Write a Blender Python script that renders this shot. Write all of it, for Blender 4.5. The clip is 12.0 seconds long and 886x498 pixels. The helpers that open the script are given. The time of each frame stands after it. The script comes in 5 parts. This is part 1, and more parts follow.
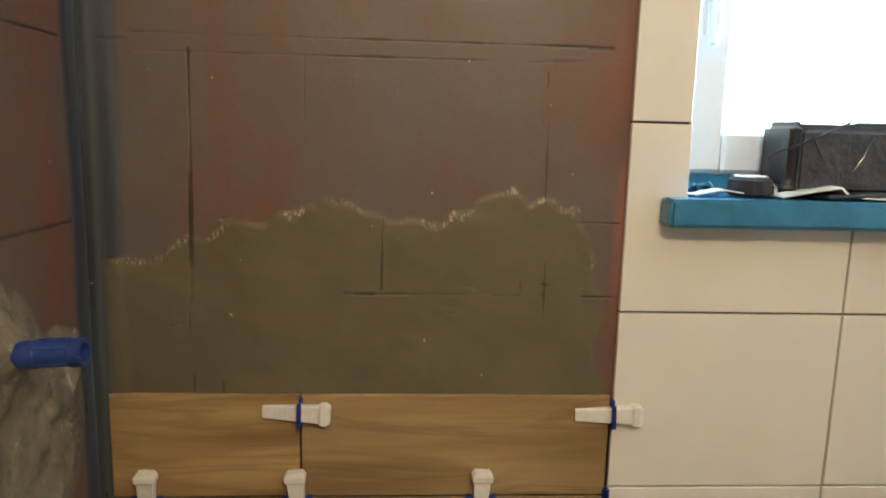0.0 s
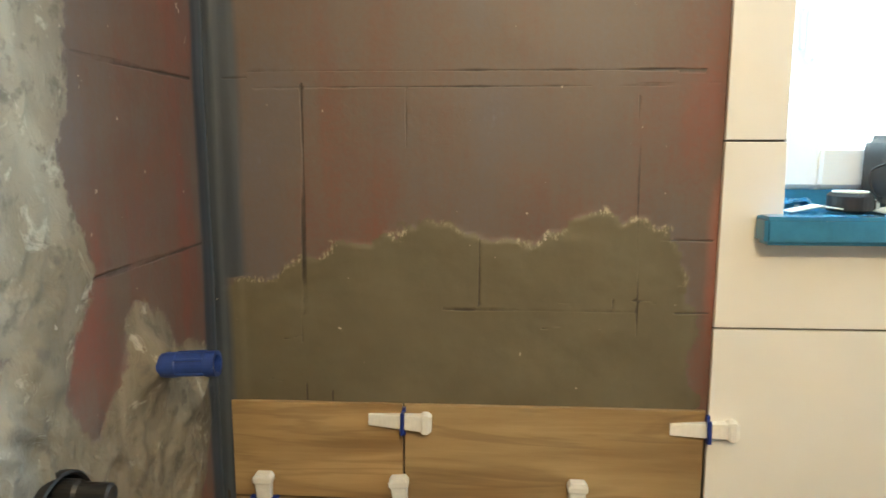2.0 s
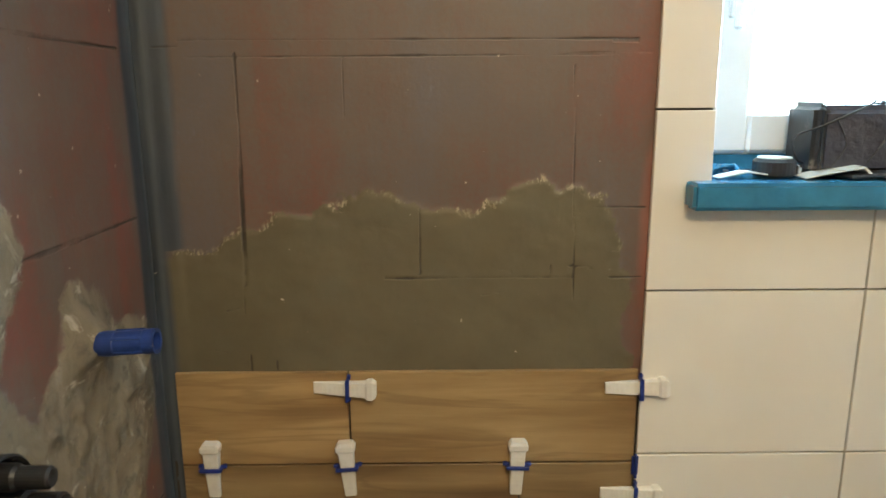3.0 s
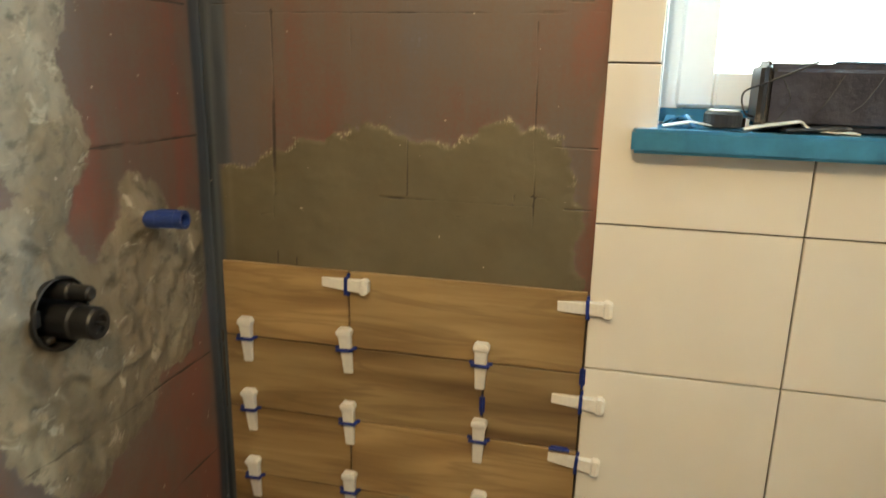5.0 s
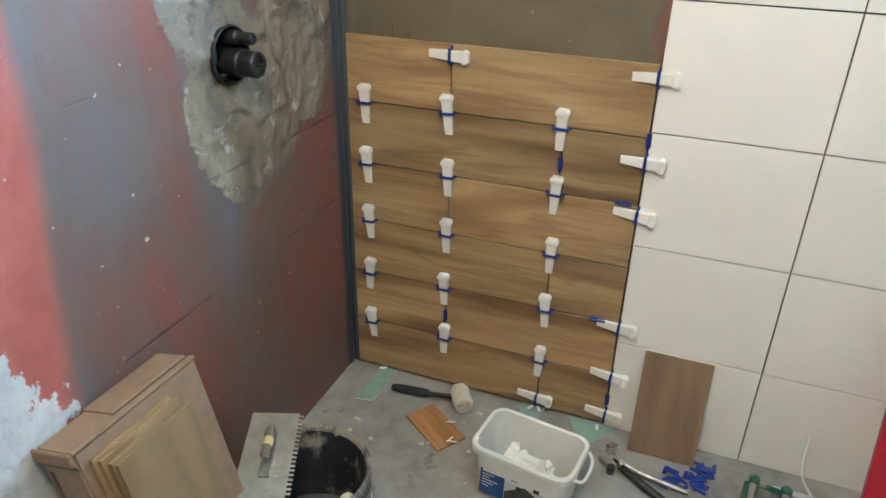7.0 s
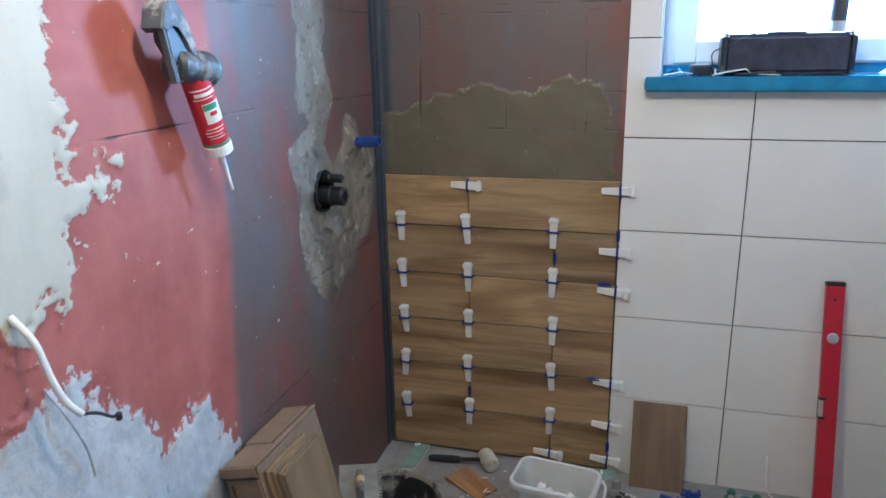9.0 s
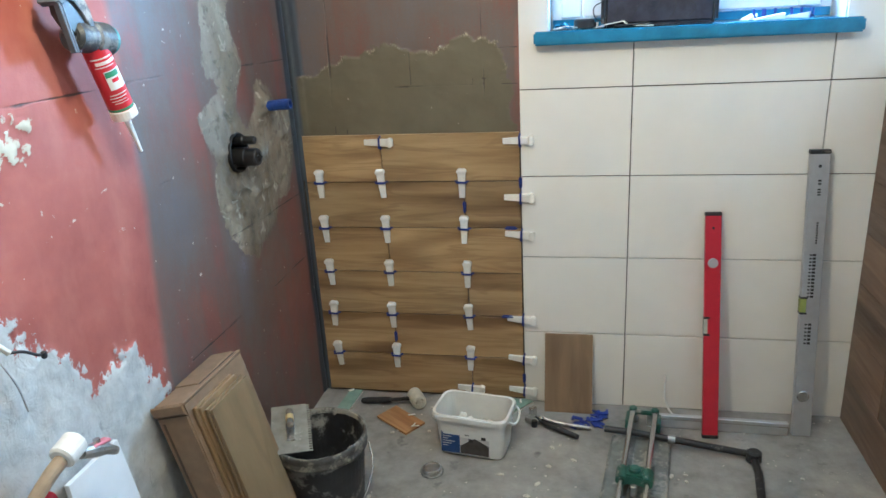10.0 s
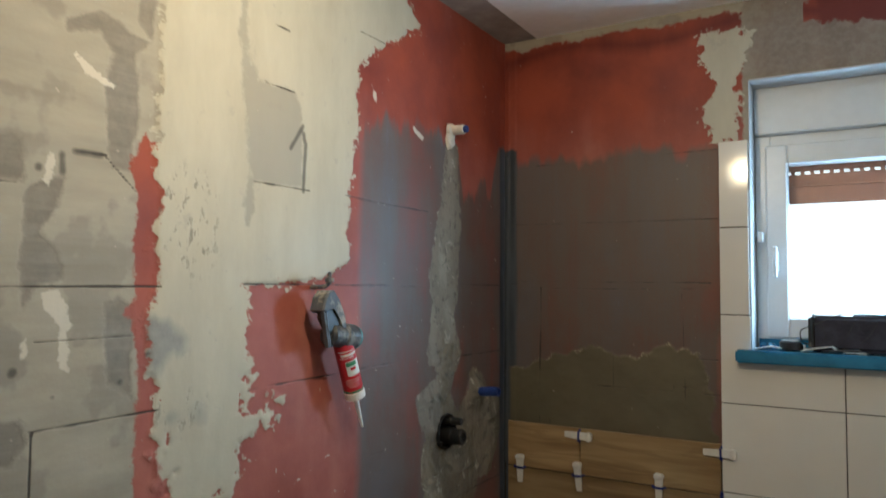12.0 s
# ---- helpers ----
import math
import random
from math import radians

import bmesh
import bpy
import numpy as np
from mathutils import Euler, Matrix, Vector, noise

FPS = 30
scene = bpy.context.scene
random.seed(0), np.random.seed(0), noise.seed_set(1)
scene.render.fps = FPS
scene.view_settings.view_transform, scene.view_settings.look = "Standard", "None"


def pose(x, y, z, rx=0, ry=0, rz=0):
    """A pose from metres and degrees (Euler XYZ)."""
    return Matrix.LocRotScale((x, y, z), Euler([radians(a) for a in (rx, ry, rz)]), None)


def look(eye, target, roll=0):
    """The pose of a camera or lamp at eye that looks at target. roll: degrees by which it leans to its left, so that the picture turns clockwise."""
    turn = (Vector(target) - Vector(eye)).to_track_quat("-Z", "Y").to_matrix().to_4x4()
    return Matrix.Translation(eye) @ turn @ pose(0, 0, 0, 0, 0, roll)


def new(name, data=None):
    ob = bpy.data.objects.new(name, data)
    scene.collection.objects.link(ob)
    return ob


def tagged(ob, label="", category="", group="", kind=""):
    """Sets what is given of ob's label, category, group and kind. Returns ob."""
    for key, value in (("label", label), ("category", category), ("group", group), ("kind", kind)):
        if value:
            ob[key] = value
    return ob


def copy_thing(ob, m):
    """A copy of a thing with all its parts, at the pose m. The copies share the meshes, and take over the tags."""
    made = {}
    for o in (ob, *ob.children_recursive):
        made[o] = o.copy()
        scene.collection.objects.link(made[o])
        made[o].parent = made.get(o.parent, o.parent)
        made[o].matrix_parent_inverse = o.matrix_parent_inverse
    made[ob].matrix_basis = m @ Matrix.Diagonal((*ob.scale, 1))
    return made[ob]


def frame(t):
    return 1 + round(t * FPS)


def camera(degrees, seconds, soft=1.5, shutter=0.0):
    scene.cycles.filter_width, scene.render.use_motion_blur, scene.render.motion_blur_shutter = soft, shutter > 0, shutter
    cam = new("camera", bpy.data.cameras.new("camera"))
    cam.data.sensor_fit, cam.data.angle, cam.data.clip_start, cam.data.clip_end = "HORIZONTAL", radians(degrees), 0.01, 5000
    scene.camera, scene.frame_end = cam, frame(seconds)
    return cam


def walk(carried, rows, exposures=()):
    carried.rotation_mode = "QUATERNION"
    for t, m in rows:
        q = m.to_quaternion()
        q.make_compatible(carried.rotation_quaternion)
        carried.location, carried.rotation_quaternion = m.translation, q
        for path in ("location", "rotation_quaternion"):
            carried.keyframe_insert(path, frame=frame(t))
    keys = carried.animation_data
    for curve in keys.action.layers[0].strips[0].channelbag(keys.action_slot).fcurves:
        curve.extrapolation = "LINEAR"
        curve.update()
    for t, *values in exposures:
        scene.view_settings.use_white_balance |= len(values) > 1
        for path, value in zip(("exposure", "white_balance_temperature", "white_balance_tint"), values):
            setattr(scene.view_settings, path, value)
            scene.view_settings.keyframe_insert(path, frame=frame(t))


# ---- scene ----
cam = camera(64.0, 12.0, shutter=0.4)
PATH = [
    (0, (0.037, 0.19, 1.49), (0.159, 2.159, 1.159), 1.5),
    (0.5, (0.033, 0.18, 1.524), (0.057, 2.159, 1.236), 0.5),
    (1, (0.036, 0.157, 1.527), (-0.047, 2.136, 1.25), -0.2),
    (1.5, (0.03, 0.142, 1.534), (-0.137, 2.114, 1.24), -0.7),
    (2, (0.02, 0.136, 1.517), (-0.101, 2.107, 1.203), -0.0),
    (2.5, (0.032, 0.134, 1.531), (0.091, 2.113, 1.248), -0.2),
    (3, (0.039, 0.128, 1.542), (0.054, 2.08, 1.104), -0.3),
    (3.5, (0.053, 0.081, 1.522), (-0.022, 2.029, 1.075), 0.3),
    (3.7, (0.081, 0.06, 1.518), (0.064, 2.014, 1.091), 1.1),
    (5.5, (0.488, -0.214, 1.487), (-0.072, 1.594, 0.841), 1.7),
    (6, (0.508, -0.344, 1.446), (-0.066, 1.359, 0.568), 1.7),
    (6.5, (0.534, -0.362, 1.433), (-0.089, 1.277, 0.472), 1.4),
    (8.3, (0.385, -0.785, 1.499), (-0.174, 0.996, 0.782), -0.4),
    (8.5, (0.401, -0.869, 1.507), (-0.125, 0.939, 0.832), -0.4),
    (9, (0.455, -1.04, 1.505), (-0.075, 0.806, 0.948), -1.1),
    (9.5, (0.569, -1.14, 1.521), (-0.031, 0.683, 0.958), -2.8),
    (10, (0.626, -1.184, 1.491), (0.226, 0.666, 0.845), -3.3),
    (10.5, (0.69, -1.239, 1.495), (0.012, 0.578, 1.007), -0.9),
    (11, (0.693, -1.32, 1.557), (-0.3, 0.395, 1.292), 0.1),
    (11.5, (0.768, -1.305, 1.638), (-0.212, 0.436, 1.543), 1.0),
    (12, (0.816, -1.332, 1.609), (-0.2, 0.388, 1.708), 0.4),
]
LIGHT = [(0.0, 0.0, 6650, 2), (0.8, 0.38, 6700, 0), (1.6, 0.5, 6700, -2), (2.1, 0.48, 6350, -3), (2.5, 0.2, 5650, -1), (3.0, 0.17, 6450, -2), (3.5, 0.36, 6450, -3), (5.5, 0.22, 7600, -2), (6.1, 0.57, 7050, -4), (6.7, 0.78, 5600, -2),
         (8.3, 0.85, 4650, -1), (8.6, 0.78, 4600, -1), (9.0, 0.18, 4650, 5), (9.5, 0.18, 4900, 6), (10.1, 0.61, 4950, -3), (10.5, 0.15, 5250, 5), (11.0, -0.32, 5650, 11), (11.5, -0.76, 5750, 1), (12.0, -1.04, 5800, 0)]
walk(cam, [(t, look(eye, target, roll)) for t, eye, target, roll in PATH], LIGHT)

# ---- world and light ----
world = bpy.data.worlds.new("world")
scene.world = world
world.use_nodes = True
wt = world.node_tree
sky = wt.nodes.new("ShaderNodeTexSky")
sky.sky_type, sky.sun_disc = "NISHITA", False
sky.sun_elevation, sky.sun_rotation = radians(40), radians(200)
wt.links.new(sky.outputs["Color"], wt.nodes["Background"].inputs["Color"])
wt.nodes["Background"].inputs["Strength"].default_value = 0.12

LAMP = (0.265, -0.27, 2.24)
bulb = new("ceiling_bulb_light", bpy.data.lights.new("ceiling_bulb_light", "POINT"))
bulb.location = LAMP
bulb.data.energy, bulb.data.color, bulb.data.shadow_soft_size = 40, (1.0, 0.72, 0.43), 0.028
day = new("window_daylight", bpy.data.lights.new("window_daylight", "AREA"))
day.data.shape, day.data.size, day.data.size_y = "RECTANGLE", 0.36, 0.36
day.data.energy, day.data.color = 37, (0.53, 0.76, 1.0)
day.matrix_world = look((0.94, 1.50, 1.70), (0.94, 0.0, 1.55))

# ---- helpers for building ----
rng = random.Random(7)


def thing(name, label, category, group="", kind="", at=(0, 0, 0), turn=(0, 0, 0)):
    """An empty at the base of a thing, which holds its parts."""
    ob = new(name)
    ob.matrix_world = pose(*at, *turn)
    ob.empty_display_size = 0.05
    return tagged(ob, label, category, group, kind)


def part(name, bm, material, parent=None, label="", smooth=False):
    """One bmesh as one mesh object under a thing or a part."""
    bmesh.ops.recalc_face_normals(bm, faces=bm.faces)
    me = bpy.data.meshes.new(name)
    bm.to_mesh(me)
    bm.free()
    me.materials.append(material)
    if smooth:
        me.shade_smooth()
    ob = new(name, me)
    ob.parent = parent
    if label:
        ob["label"] = label
    return ob


def box(bm, lo, hi, bevel=0.0, m=None, seg=1):
    """A box between two corners, with bevelled edges."""
    made = bmesh.ops.create_cube(bm, size=1)["verts"]
    for v in made:
        v.co = Vector([lo[i] + (v.co[i] + 0.5) * (hi[i] - lo[i]) for i in range(3)])
    if bevel:
        edges = list({e for v in made for e in v.link_edges})
        made = bmesh.ops.bevel(bm, geom=edges, offset=bevel, segments=seg, affect="EDGES", clamp_overlap=True)["verts"]
    if m:
        bmesh.ops.transform(bm, matrix=m, verts=list({v for v in made}))
    return bm


def lathe(bm, profile, seg=24, m=None, cap=True):
    """Turns a profile of (radius, height) about z."""
    rings = []
    for r, h in profile:
        rings.append([bm.verts.new((r * math.cos(2 * math.pi * i / seg), r * math.sin(2 * math.pi * i / seg), h)) for i in range(seg)])
    for a, b in zip(rings, rings[1:]):
        for i in range(seg):
            bm.faces.new((a[i], a[(i + 1) % seg], b[(i + 1) % seg], b[i]))
    if cap:
        bm.faces.new(rings[0][::-1])
        bm.faces.new(rings[-1])
    if m:
        bmesh.ops.transform(bm, matrix=m, verts=[v for ring in rings for v in ring])
    return bm


def tube(bm, points, r, seg=10):
    """A round tube through points; r is one radius or one for each point."""
    points = [Vector(p) for p in points]
    radii = r if isinstance(r, (list, tuple)) else [r] * len(points)
    rings = []
    for i, p in enumerate(points):
        d = (points[min(i + 1, len(points) - 1)] - points[max(i - 1, 0)]).normalized()
        q = d.to_track_quat("Z", "Y").to_matrix()
        rings.append([bm.verts.new(p + q @ Vector((radii[i] * math.cos(2 * math.pi * k / seg), radii[i] * math.sin(2 * math.pi * k / seg), 0))) for k in range(seg)])
    for a, b in zip(rings, rings[1:]):
        for k in range(seg):
            bm.faces.new((a[k], a[(k + 1) % seg], b[(k + 1) % seg], b[k]))
    bm.faces.new(rings[0][::-1])
    bm.faces.new(rings[-1])
    return bm


def curve_points(points, n=24):
    """A smooth line through a few points."""
    p = [Vector(q) for q in points]
    p = [2 * p[0] - p[1]] + p + [2 * p[-1] - p[-2]]
    out = []
    for i in range(1, len(p) - 2):
        for k in range(n // (len(p) - 3) + 1):
            t = k / (n // (len(p) - 3) + 1)
            a, b, c, d = p[i - 1], p[i], p[i + 1], p[i + 2]
            out.append(0.5 * (2 * b + (c - a) * t + (2 * a - 5 * b + 4 * c - d) * t * t + (3 * b - a - 3 * c + d) * t ** 3))
    return out + [p[-2]]


def prism(bm, outline, y0, y1, bevel=0.0, m=None):
    """An outline of (x, z) pushed from y0 to y1."""
    a = [bm.verts.new((x, y0, z)) for x, z in outline]
    b = [bm.verts.new((x, y1, z)) for x, z in outline]
    n = len(a)
    front = bm.faces.new(a)
    bm.faces.new(b[::-1])
    for i in range(n):
        bm.faces.new((a[i], b[i], b[(i + 1) % n], a[(i + 1) % n]))
    verts = a + b
    if bevel:
        made = bmesh.ops.bevel(bm, geom=list(front.edges), offset=bevel, segments=1, affect="EDGES", clamp_overlap=True)
        verts = list({v for v in verts if v.is_valid} | set(made["verts"]))
    if m:
        bmesh.ops.transform(bm, matrix=m, verts=verts)
    return bm


# ---- materials ----
class Nodes:
    """Short hand for building a node material."""

    def __init__(self, name, rough=0.6, metal=0.0):
        self.mat = bpy.data.materials.new(name)
        self.mat.use_nodes = True
        self.t = self.mat.node_tree
        self.b = self.t.nodes["Principled BSDF"]
        self.b.inputs["Roughness"].default_value = rough
        self.b.inputs["Metallic"].default_value = metal
        self.co = self.t.nodes.new("ShaderNodeTexCoord").outputs["Object"]

    def put(self, socket, value):
        if isinstance(value, bpy.types.NodeSocket):
            self.t.links.new(value, socket)
        elif isinstance(value, (tuple, list)) and len(value) == 3 and socket.type == "RGBA":
            socket.default_value = (*value, 1)
        else:
            socket.default_value = value

    def math(self, op, a, b=0.0, clamp=False):
        n = self.t.nodes.new("ShaderNodeMath")
        n.operation, n.use_clamp = op, clamp
        self.put(n.inputs[0], a)
        self.put(n.inputs[1], b)
        return n.outputs[0]

    def coords(self, scale=(1, 1, 1), spread=0.0):
        n = self.t.nodes.new("ShaderNodeMapping")
        self.put(n.inputs["Vector"], self.co)
        n.inputs["Scale"].default_value = scale
        if spread:
            info = self.t.nodes.new("ShaderNodeObjectInfo")
            c = self.t.nodes.new("ShaderNodeCombineXYZ")
            for k in range(3):
                self.put(c.inputs[k], self.math("MULTIPLY", info.outputs["Random"], spread * (k + 1)))
            self.put(n.inputs["Location"], c.outputs[0])
        return n.outputs[0]

    def noise(self, scale, detail=4, rough=0.55, at=None, warp=0.0):
        n = self.t.nodes.new("ShaderNodeTexNoise")
        n.inputs["Scale"].default_value, n.inputs["Detail"].default_value = scale, detail
        n.inputs["Roughness"].default_value, n.inputs["Distortion"].default_value = rough, warp
        self.put(n.inputs["Vector"], at if at is not None else self.co)
        return n.outputs["Fac"]

    def ramp(self, fac, *stops):
        n = self.t.nodes.new("ShaderNodeValToRGB")
        e = n.color_ramp.elements
        while len(e) < len(stops):
            e.new(0.5)
        for el, (p, c) in zip(e, stops):
            el.position = p
            el.color = (*c, 1) if isinstance(c, (tuple, list)) else (c, c, c, 1)
        self.put(n.inputs[0], fac)
        return n.outputs[0]

    def mix(self, fac, a, b, mode="MIX"):
        n = self.t.nodes.new("ShaderNodeMix")
        n.data_type, n.blend_type = "RGBA", mode
        self.put(n.inputs[0], fac)
        self.put(n.inputs[6], a)
        self.put(n.inputs[7], b)
        return n.outputs[2]

    def attr(self, name):
        n = self.t.nodes.new("ShaderNodeAttribute")
        n.attribute_name = name
        return n.outputs["Fac"]

    def edge(self, name, grain, amount, soft):
        """1 where the signed distance in the attribute is inside, with a ragged edge."""
        d = self.math("ADD", self.attr(name), self.math("MULTIPLY", self.math("SUBTRACT", grain, 0.5), amount))
        return self.math("ADD", self.math("DIVIDE", d, soft), 0.5, clamp=True)

    def bump(self, height, distance=0.002, strength=0.6):
        n = self.t.nodes.new("ShaderNodeBump")
        n.inputs["Distance"].default_value, n.inputs["Strength"].default_value = distance, strength
        self.put(n.inputs["Height"], height)
        self.put(self.b.inputs["Normal"], n.outputs[0])

    def done(self, color=None, rough=None):
        if color is not None:
            self.put(self.b.inputs["Base Color"], color)
        if rough is not None:
            self.put(self.b.inputs["Roughness"], rough)
        return self.mat


def plain(name, color, rough=0.5, metal=0.0, grain=40.0, vary=0.25, bump=0.0, dirt=None, dirt_at=0.62):
    """A paint, plastic or metal with mottling, and optional dirt in patches."""
    n = Nodes(name, rough, metal)
    g = n.noise(grain, 5)
    c = n.ramp(g, (0.25, tuple(v * (1 - vary) for v in color)), (0.75, tuple(min(1, v * (1 + vary)) for v in color)))
    if dirt:
        patch = n.ramp(n.noise(grain * 0.4, 6, 0.7), (dirt_at - 0.04, 0.0), (dirt_at + 0.04, 1.0))
        c = n.mix(patch, c, dirt)
        n.put(n.b.inputs["Roughness"], n.math("ADD", rough, n.math("MULTIPLY", patch, 0.35), clamp=True))
    if bump:
        n.bump(n.noise(grain * 4, 4), bump)
    return n.done(c)


def tile_white():
    n = Nodes("glazed_cream_tile", 0.15)
    at = n.coords(spread=9.0)
    c = n.ramp(n.noise(5, 3, at=at), (0.3, (0.76, 0.73, 0.67)), (0.7, (0.80, 0.77, 0.71)))
    fine = n.noise(220, 2, at=n.coords((1, 1, 3), 9.0))
    n.bump(n.math("ADD", n.noise(14, 3, at=at), n.math("MULTIPLY", fine, 0.12)), 0.0008, 0.15)
    smear = n.ramp(n.noise(7, 6, 0.7, at=at), (0.4, 0.10), (0.8, 0.15))
    return n.done(c, smear)


def wood_print(name="wood_look_tile", dark=(0.135, 0.078, 0.036), mid=(0.270, 0.174, 0.079), light=(0.43, 0.305, 0.154), spread=13.0, gloss=0.42, fineness=0.72):
    n = Nodes(name, gloss)
    at = n.coords((0.50, 4.0, 7.0 * fineness), spread)
    wave = n.noise(1.6, 3, 0.40, at=at, warp=0.8)
    fine = n.noise(4.0, 6, 0.65, at=n.coords((1.6, 10, 26 * fineness), spread), warp=0.4)
    pores = n.noise(7.0, 5, 0.7, at=n.coords((3, 20, 90 * fineness), spread))
    cloud = n.noise(3.2, 3, 0.5, at=n.coords((1, 1, 2.2), spread))
    f = n.math("ADD", n.math("MULTIPLY", wave, 0.90), n.math("MULTIPLY", fine, 0.10))
    c = n.ramp(f, (0.33, dark), (0.43, mid), (0.53, light), (0.61, mid), (0.69, dark))
    c = n.mix(n.ramp(cloud, (0.35, 0.0), (0.7, 0.35)), c, mid)
    c = n.mix(n.ramp(pores, (0.30, 0.16), (0.44, 0.0)), c, dark)
    vein = n.noise(2.2, 4, 0.5, at=n.coords((0.55, 4, 9 * fineness), spread), warp=1.1)
    c = n.mix(n.ramp(vein, (0.45, 0.0), (0.49, 0.32), (0.505, 0.32), (0.55, 0.0)), c, dark)
    info = n.t.nodes.new("ShaderNodeObjectInfo")
    tone = n.ramp(info.outputs["Random"], (0.0, (0.80, 0.80, 0.80)), (0.5, (1.0, 0.98, 0.95)), (1.0, (1.16, 1.10, 1.04)))
    c = n.mix(1.0, c, tone, "MULTIPLY")
    n.bump(n.math("ADD", pores, fine), 0.0006, 0.35)
    return n.done(c, n.ramp(fine, (0.3, gloss + 0.1), (0.7, gloss - 0.06)))


WHITE_TILE = tile_white()
WOOD_TILE = wood_print()
WALNUT_TILE = wood_print("walnut_look_tile", (0.075, 0.045, 0.028), (0.14, 0.088, 0.056), (0.21, 0.145, 0.098), 7.0, 0.45)
PALE_WOOD_TILE = wood_print("pale_wood_look_tile", (0.13, 0.080, 0.036), (0.20, 0.132, 0.062), (0.28, 0.195, 0.100), 5.0, 0.40, 0.22)
BROWN_TILE = wood_print("brown_wood_look_tile", (0.145, 0.098, 0.058), (0.235, 0.165, 0.098), (0.335, 0.245, 0.152), 4.0, 0.42, 0.5)
WEDGE = plain("white_nylon", (0.80, 0.78, 0.73), 0.4, grain=90, vary=0.06)
CLIP = plain("blue_nylon", (0.012, 0.030, 0.21), 0.38, grain=90, vary=0.2)


def bare_wall():
    """Painted wall: old red paint, brushed sealing coat, bare blocks, old cream plaster and fresh grey mortar."""
    n = Nodes("patched_wall_coating", 0.7)
    ragged = n.noise(38, 6, 0.7)
    brush = n.noise(9, 5, 0.6, at=n.coords((1, 1, 0.22)))
    streak = n.noise(26, 4, 0.6, at=n.coords((1, 1, 0.05)))
    blot = n.noise(4.5, 5, 0.6)
    fine = n.noise(120, 4, 0.6)
    red = n.ramp(n.noise(6, 6, 0.65), (0.3, (0.28, 0.075, 0.056)), (0.55, (0.355, 0.105, 0.078)), (0.75, (0.41, 0.140, 0.102)))
    red = n.mix(n.ramp(n.noise(7, 5, 0.6, at=n.coords((1, 1, 0.4))), (0.52, 0.0), (0.75, 0.4)), red, (0.50, 0.215, 0.165))
    red = n.mix(n.math("MULTIPLY", n.edge("orange", brush, 0.3, 0.25), 0.85), red, n.ramp(blot, (0.35, (0.19, 0.026, 0.012)), (0.65, (0.34, 0.060, 0.022))))
    cloud = n.noise(4.5, 5, 0.5, at=n.coords((1, 1, 0.42)), warp=0.35)
    mixed = n.math("ADD", n.math("ADD", n.math("MULTIPLY", cloud, 0.56), 0.02), n.math("ADD", n.math("MULTIPLY", brush, 0.22), n.math("ADD", n.math("MULTIPLY", streak, 0.18), n.math("MULTIPLY", n.math("SUBTRACT", fine, 0.5), 0.20))))
    mixed = n.math("SUBTRACT", mixed, n.attr("tone_sheen"))
    # the bluest stop puts the window's sheen into the coat colour
    coat = n.ramp(mixed, (0.25, (0.172, 0.162, 0.228)), (0.34, (0.126, 0.108, 0.110)), (0.44, (0.132, 0.100, 0.086)), (0.52, (0.142, 0.084, 0.068)), (0.62, (0.180, 0.068, 0.050)))
    coat = n.mix(n.ramp(blot, (0.52, 0.0), (0.74, 0.45)), coat, (0.112, 0.092, 0.086))
    coat = n.mix(n.ramp(ragged, (0.55, 0.0), (0.72, 0.12)), coat, (0.205, 0.112, 0.078))
    coated = n.edge("coat", brush, 0.06, 0.040)
    c = n.mix(coated, red, coat)
    c = n.mix(n.math("MULTIPLY", n.edge("deep", brush, 0.10, 0.05), 0.8), c, (0.120, 0.014, 0.010))
    block = n.ramp(n.noise(5, 5, 0.6, at=n.coords((1, 1, 3))), (0.3, (0.32, 0.29, 0.225)), (0.7, (0.42, 0.38, 0.30)))
    block = n.mix(n.ramp(n.noise(7, 4, 0.5), (0.54, 0.0), (0.58, 0.5)), block, (0.225, 0.20, 0.165))
    block = n.mix(n.edge("smear", ragged, 0.03, 0.008), block, n.ramp(ragged, (0.3, (0.185, 0.165, 0.135)), (0.7, (0.25, 0.225, 0.185))))
    block = n.mix(n.math("MULTIPLY", n.edge("tan", blot, 0.3, 0.10), 0.8), block, n.ramp(brush, (0.35, (0.165, 0.115, 0.088)), (0.65, (0.235, 0.170, 0.132))))
    ribs = n.noise(60, 3, 0.5, at=n.coords((1, 0.06, 1)))
    block = n.mix(n.ramp(ribs, (0.40, 0.0), (0.65, 0.16)), block, (0.44, 0.41, 0.34))
    c = n.mix(n.edge("bare", ragged, 0.05, 0.008), c, block)
    cream = n.ramp(n.noise(8, 5, 0.65, at=n.coords((1, 1, 0.35))), (0.3, (0.46, 0.425, 0.325)), (0.7, (0.56, 0.525, 0.415)))
    cream = n.mix(n.ramp(n.noise(14, 6, 0.7), (0.60, 0.0), (0.66, 0.5)), cream, (0.40, 0.37, 0.31))
    cream = n.mix(n.math("MULTIPLY", n.edge("smear", ragged, 0.05, 0.012), 0.75), cream, (0.33, 0.305, 0.25))
    cream = n.mix(n.math("MULTIPLY", n.edge("stain", brush, 0.10, 0.03), 0.8), cream, n.ramp(ragged, (0.3, (0.20, 0.205, 0.20)), (0.7, (0.30, 0.30, 0.285))))
    drag = n.math("ADD", n.math("MULTIPLY", ragged, 0.6), n.math("MULTIPLY", n.noise(45, 3, 0.6, at=n.coords((1, 0.35, 1))), 0.4))
    c = n.mix(n.edge("cream", drag, 0.15, 0.005), c, cream)
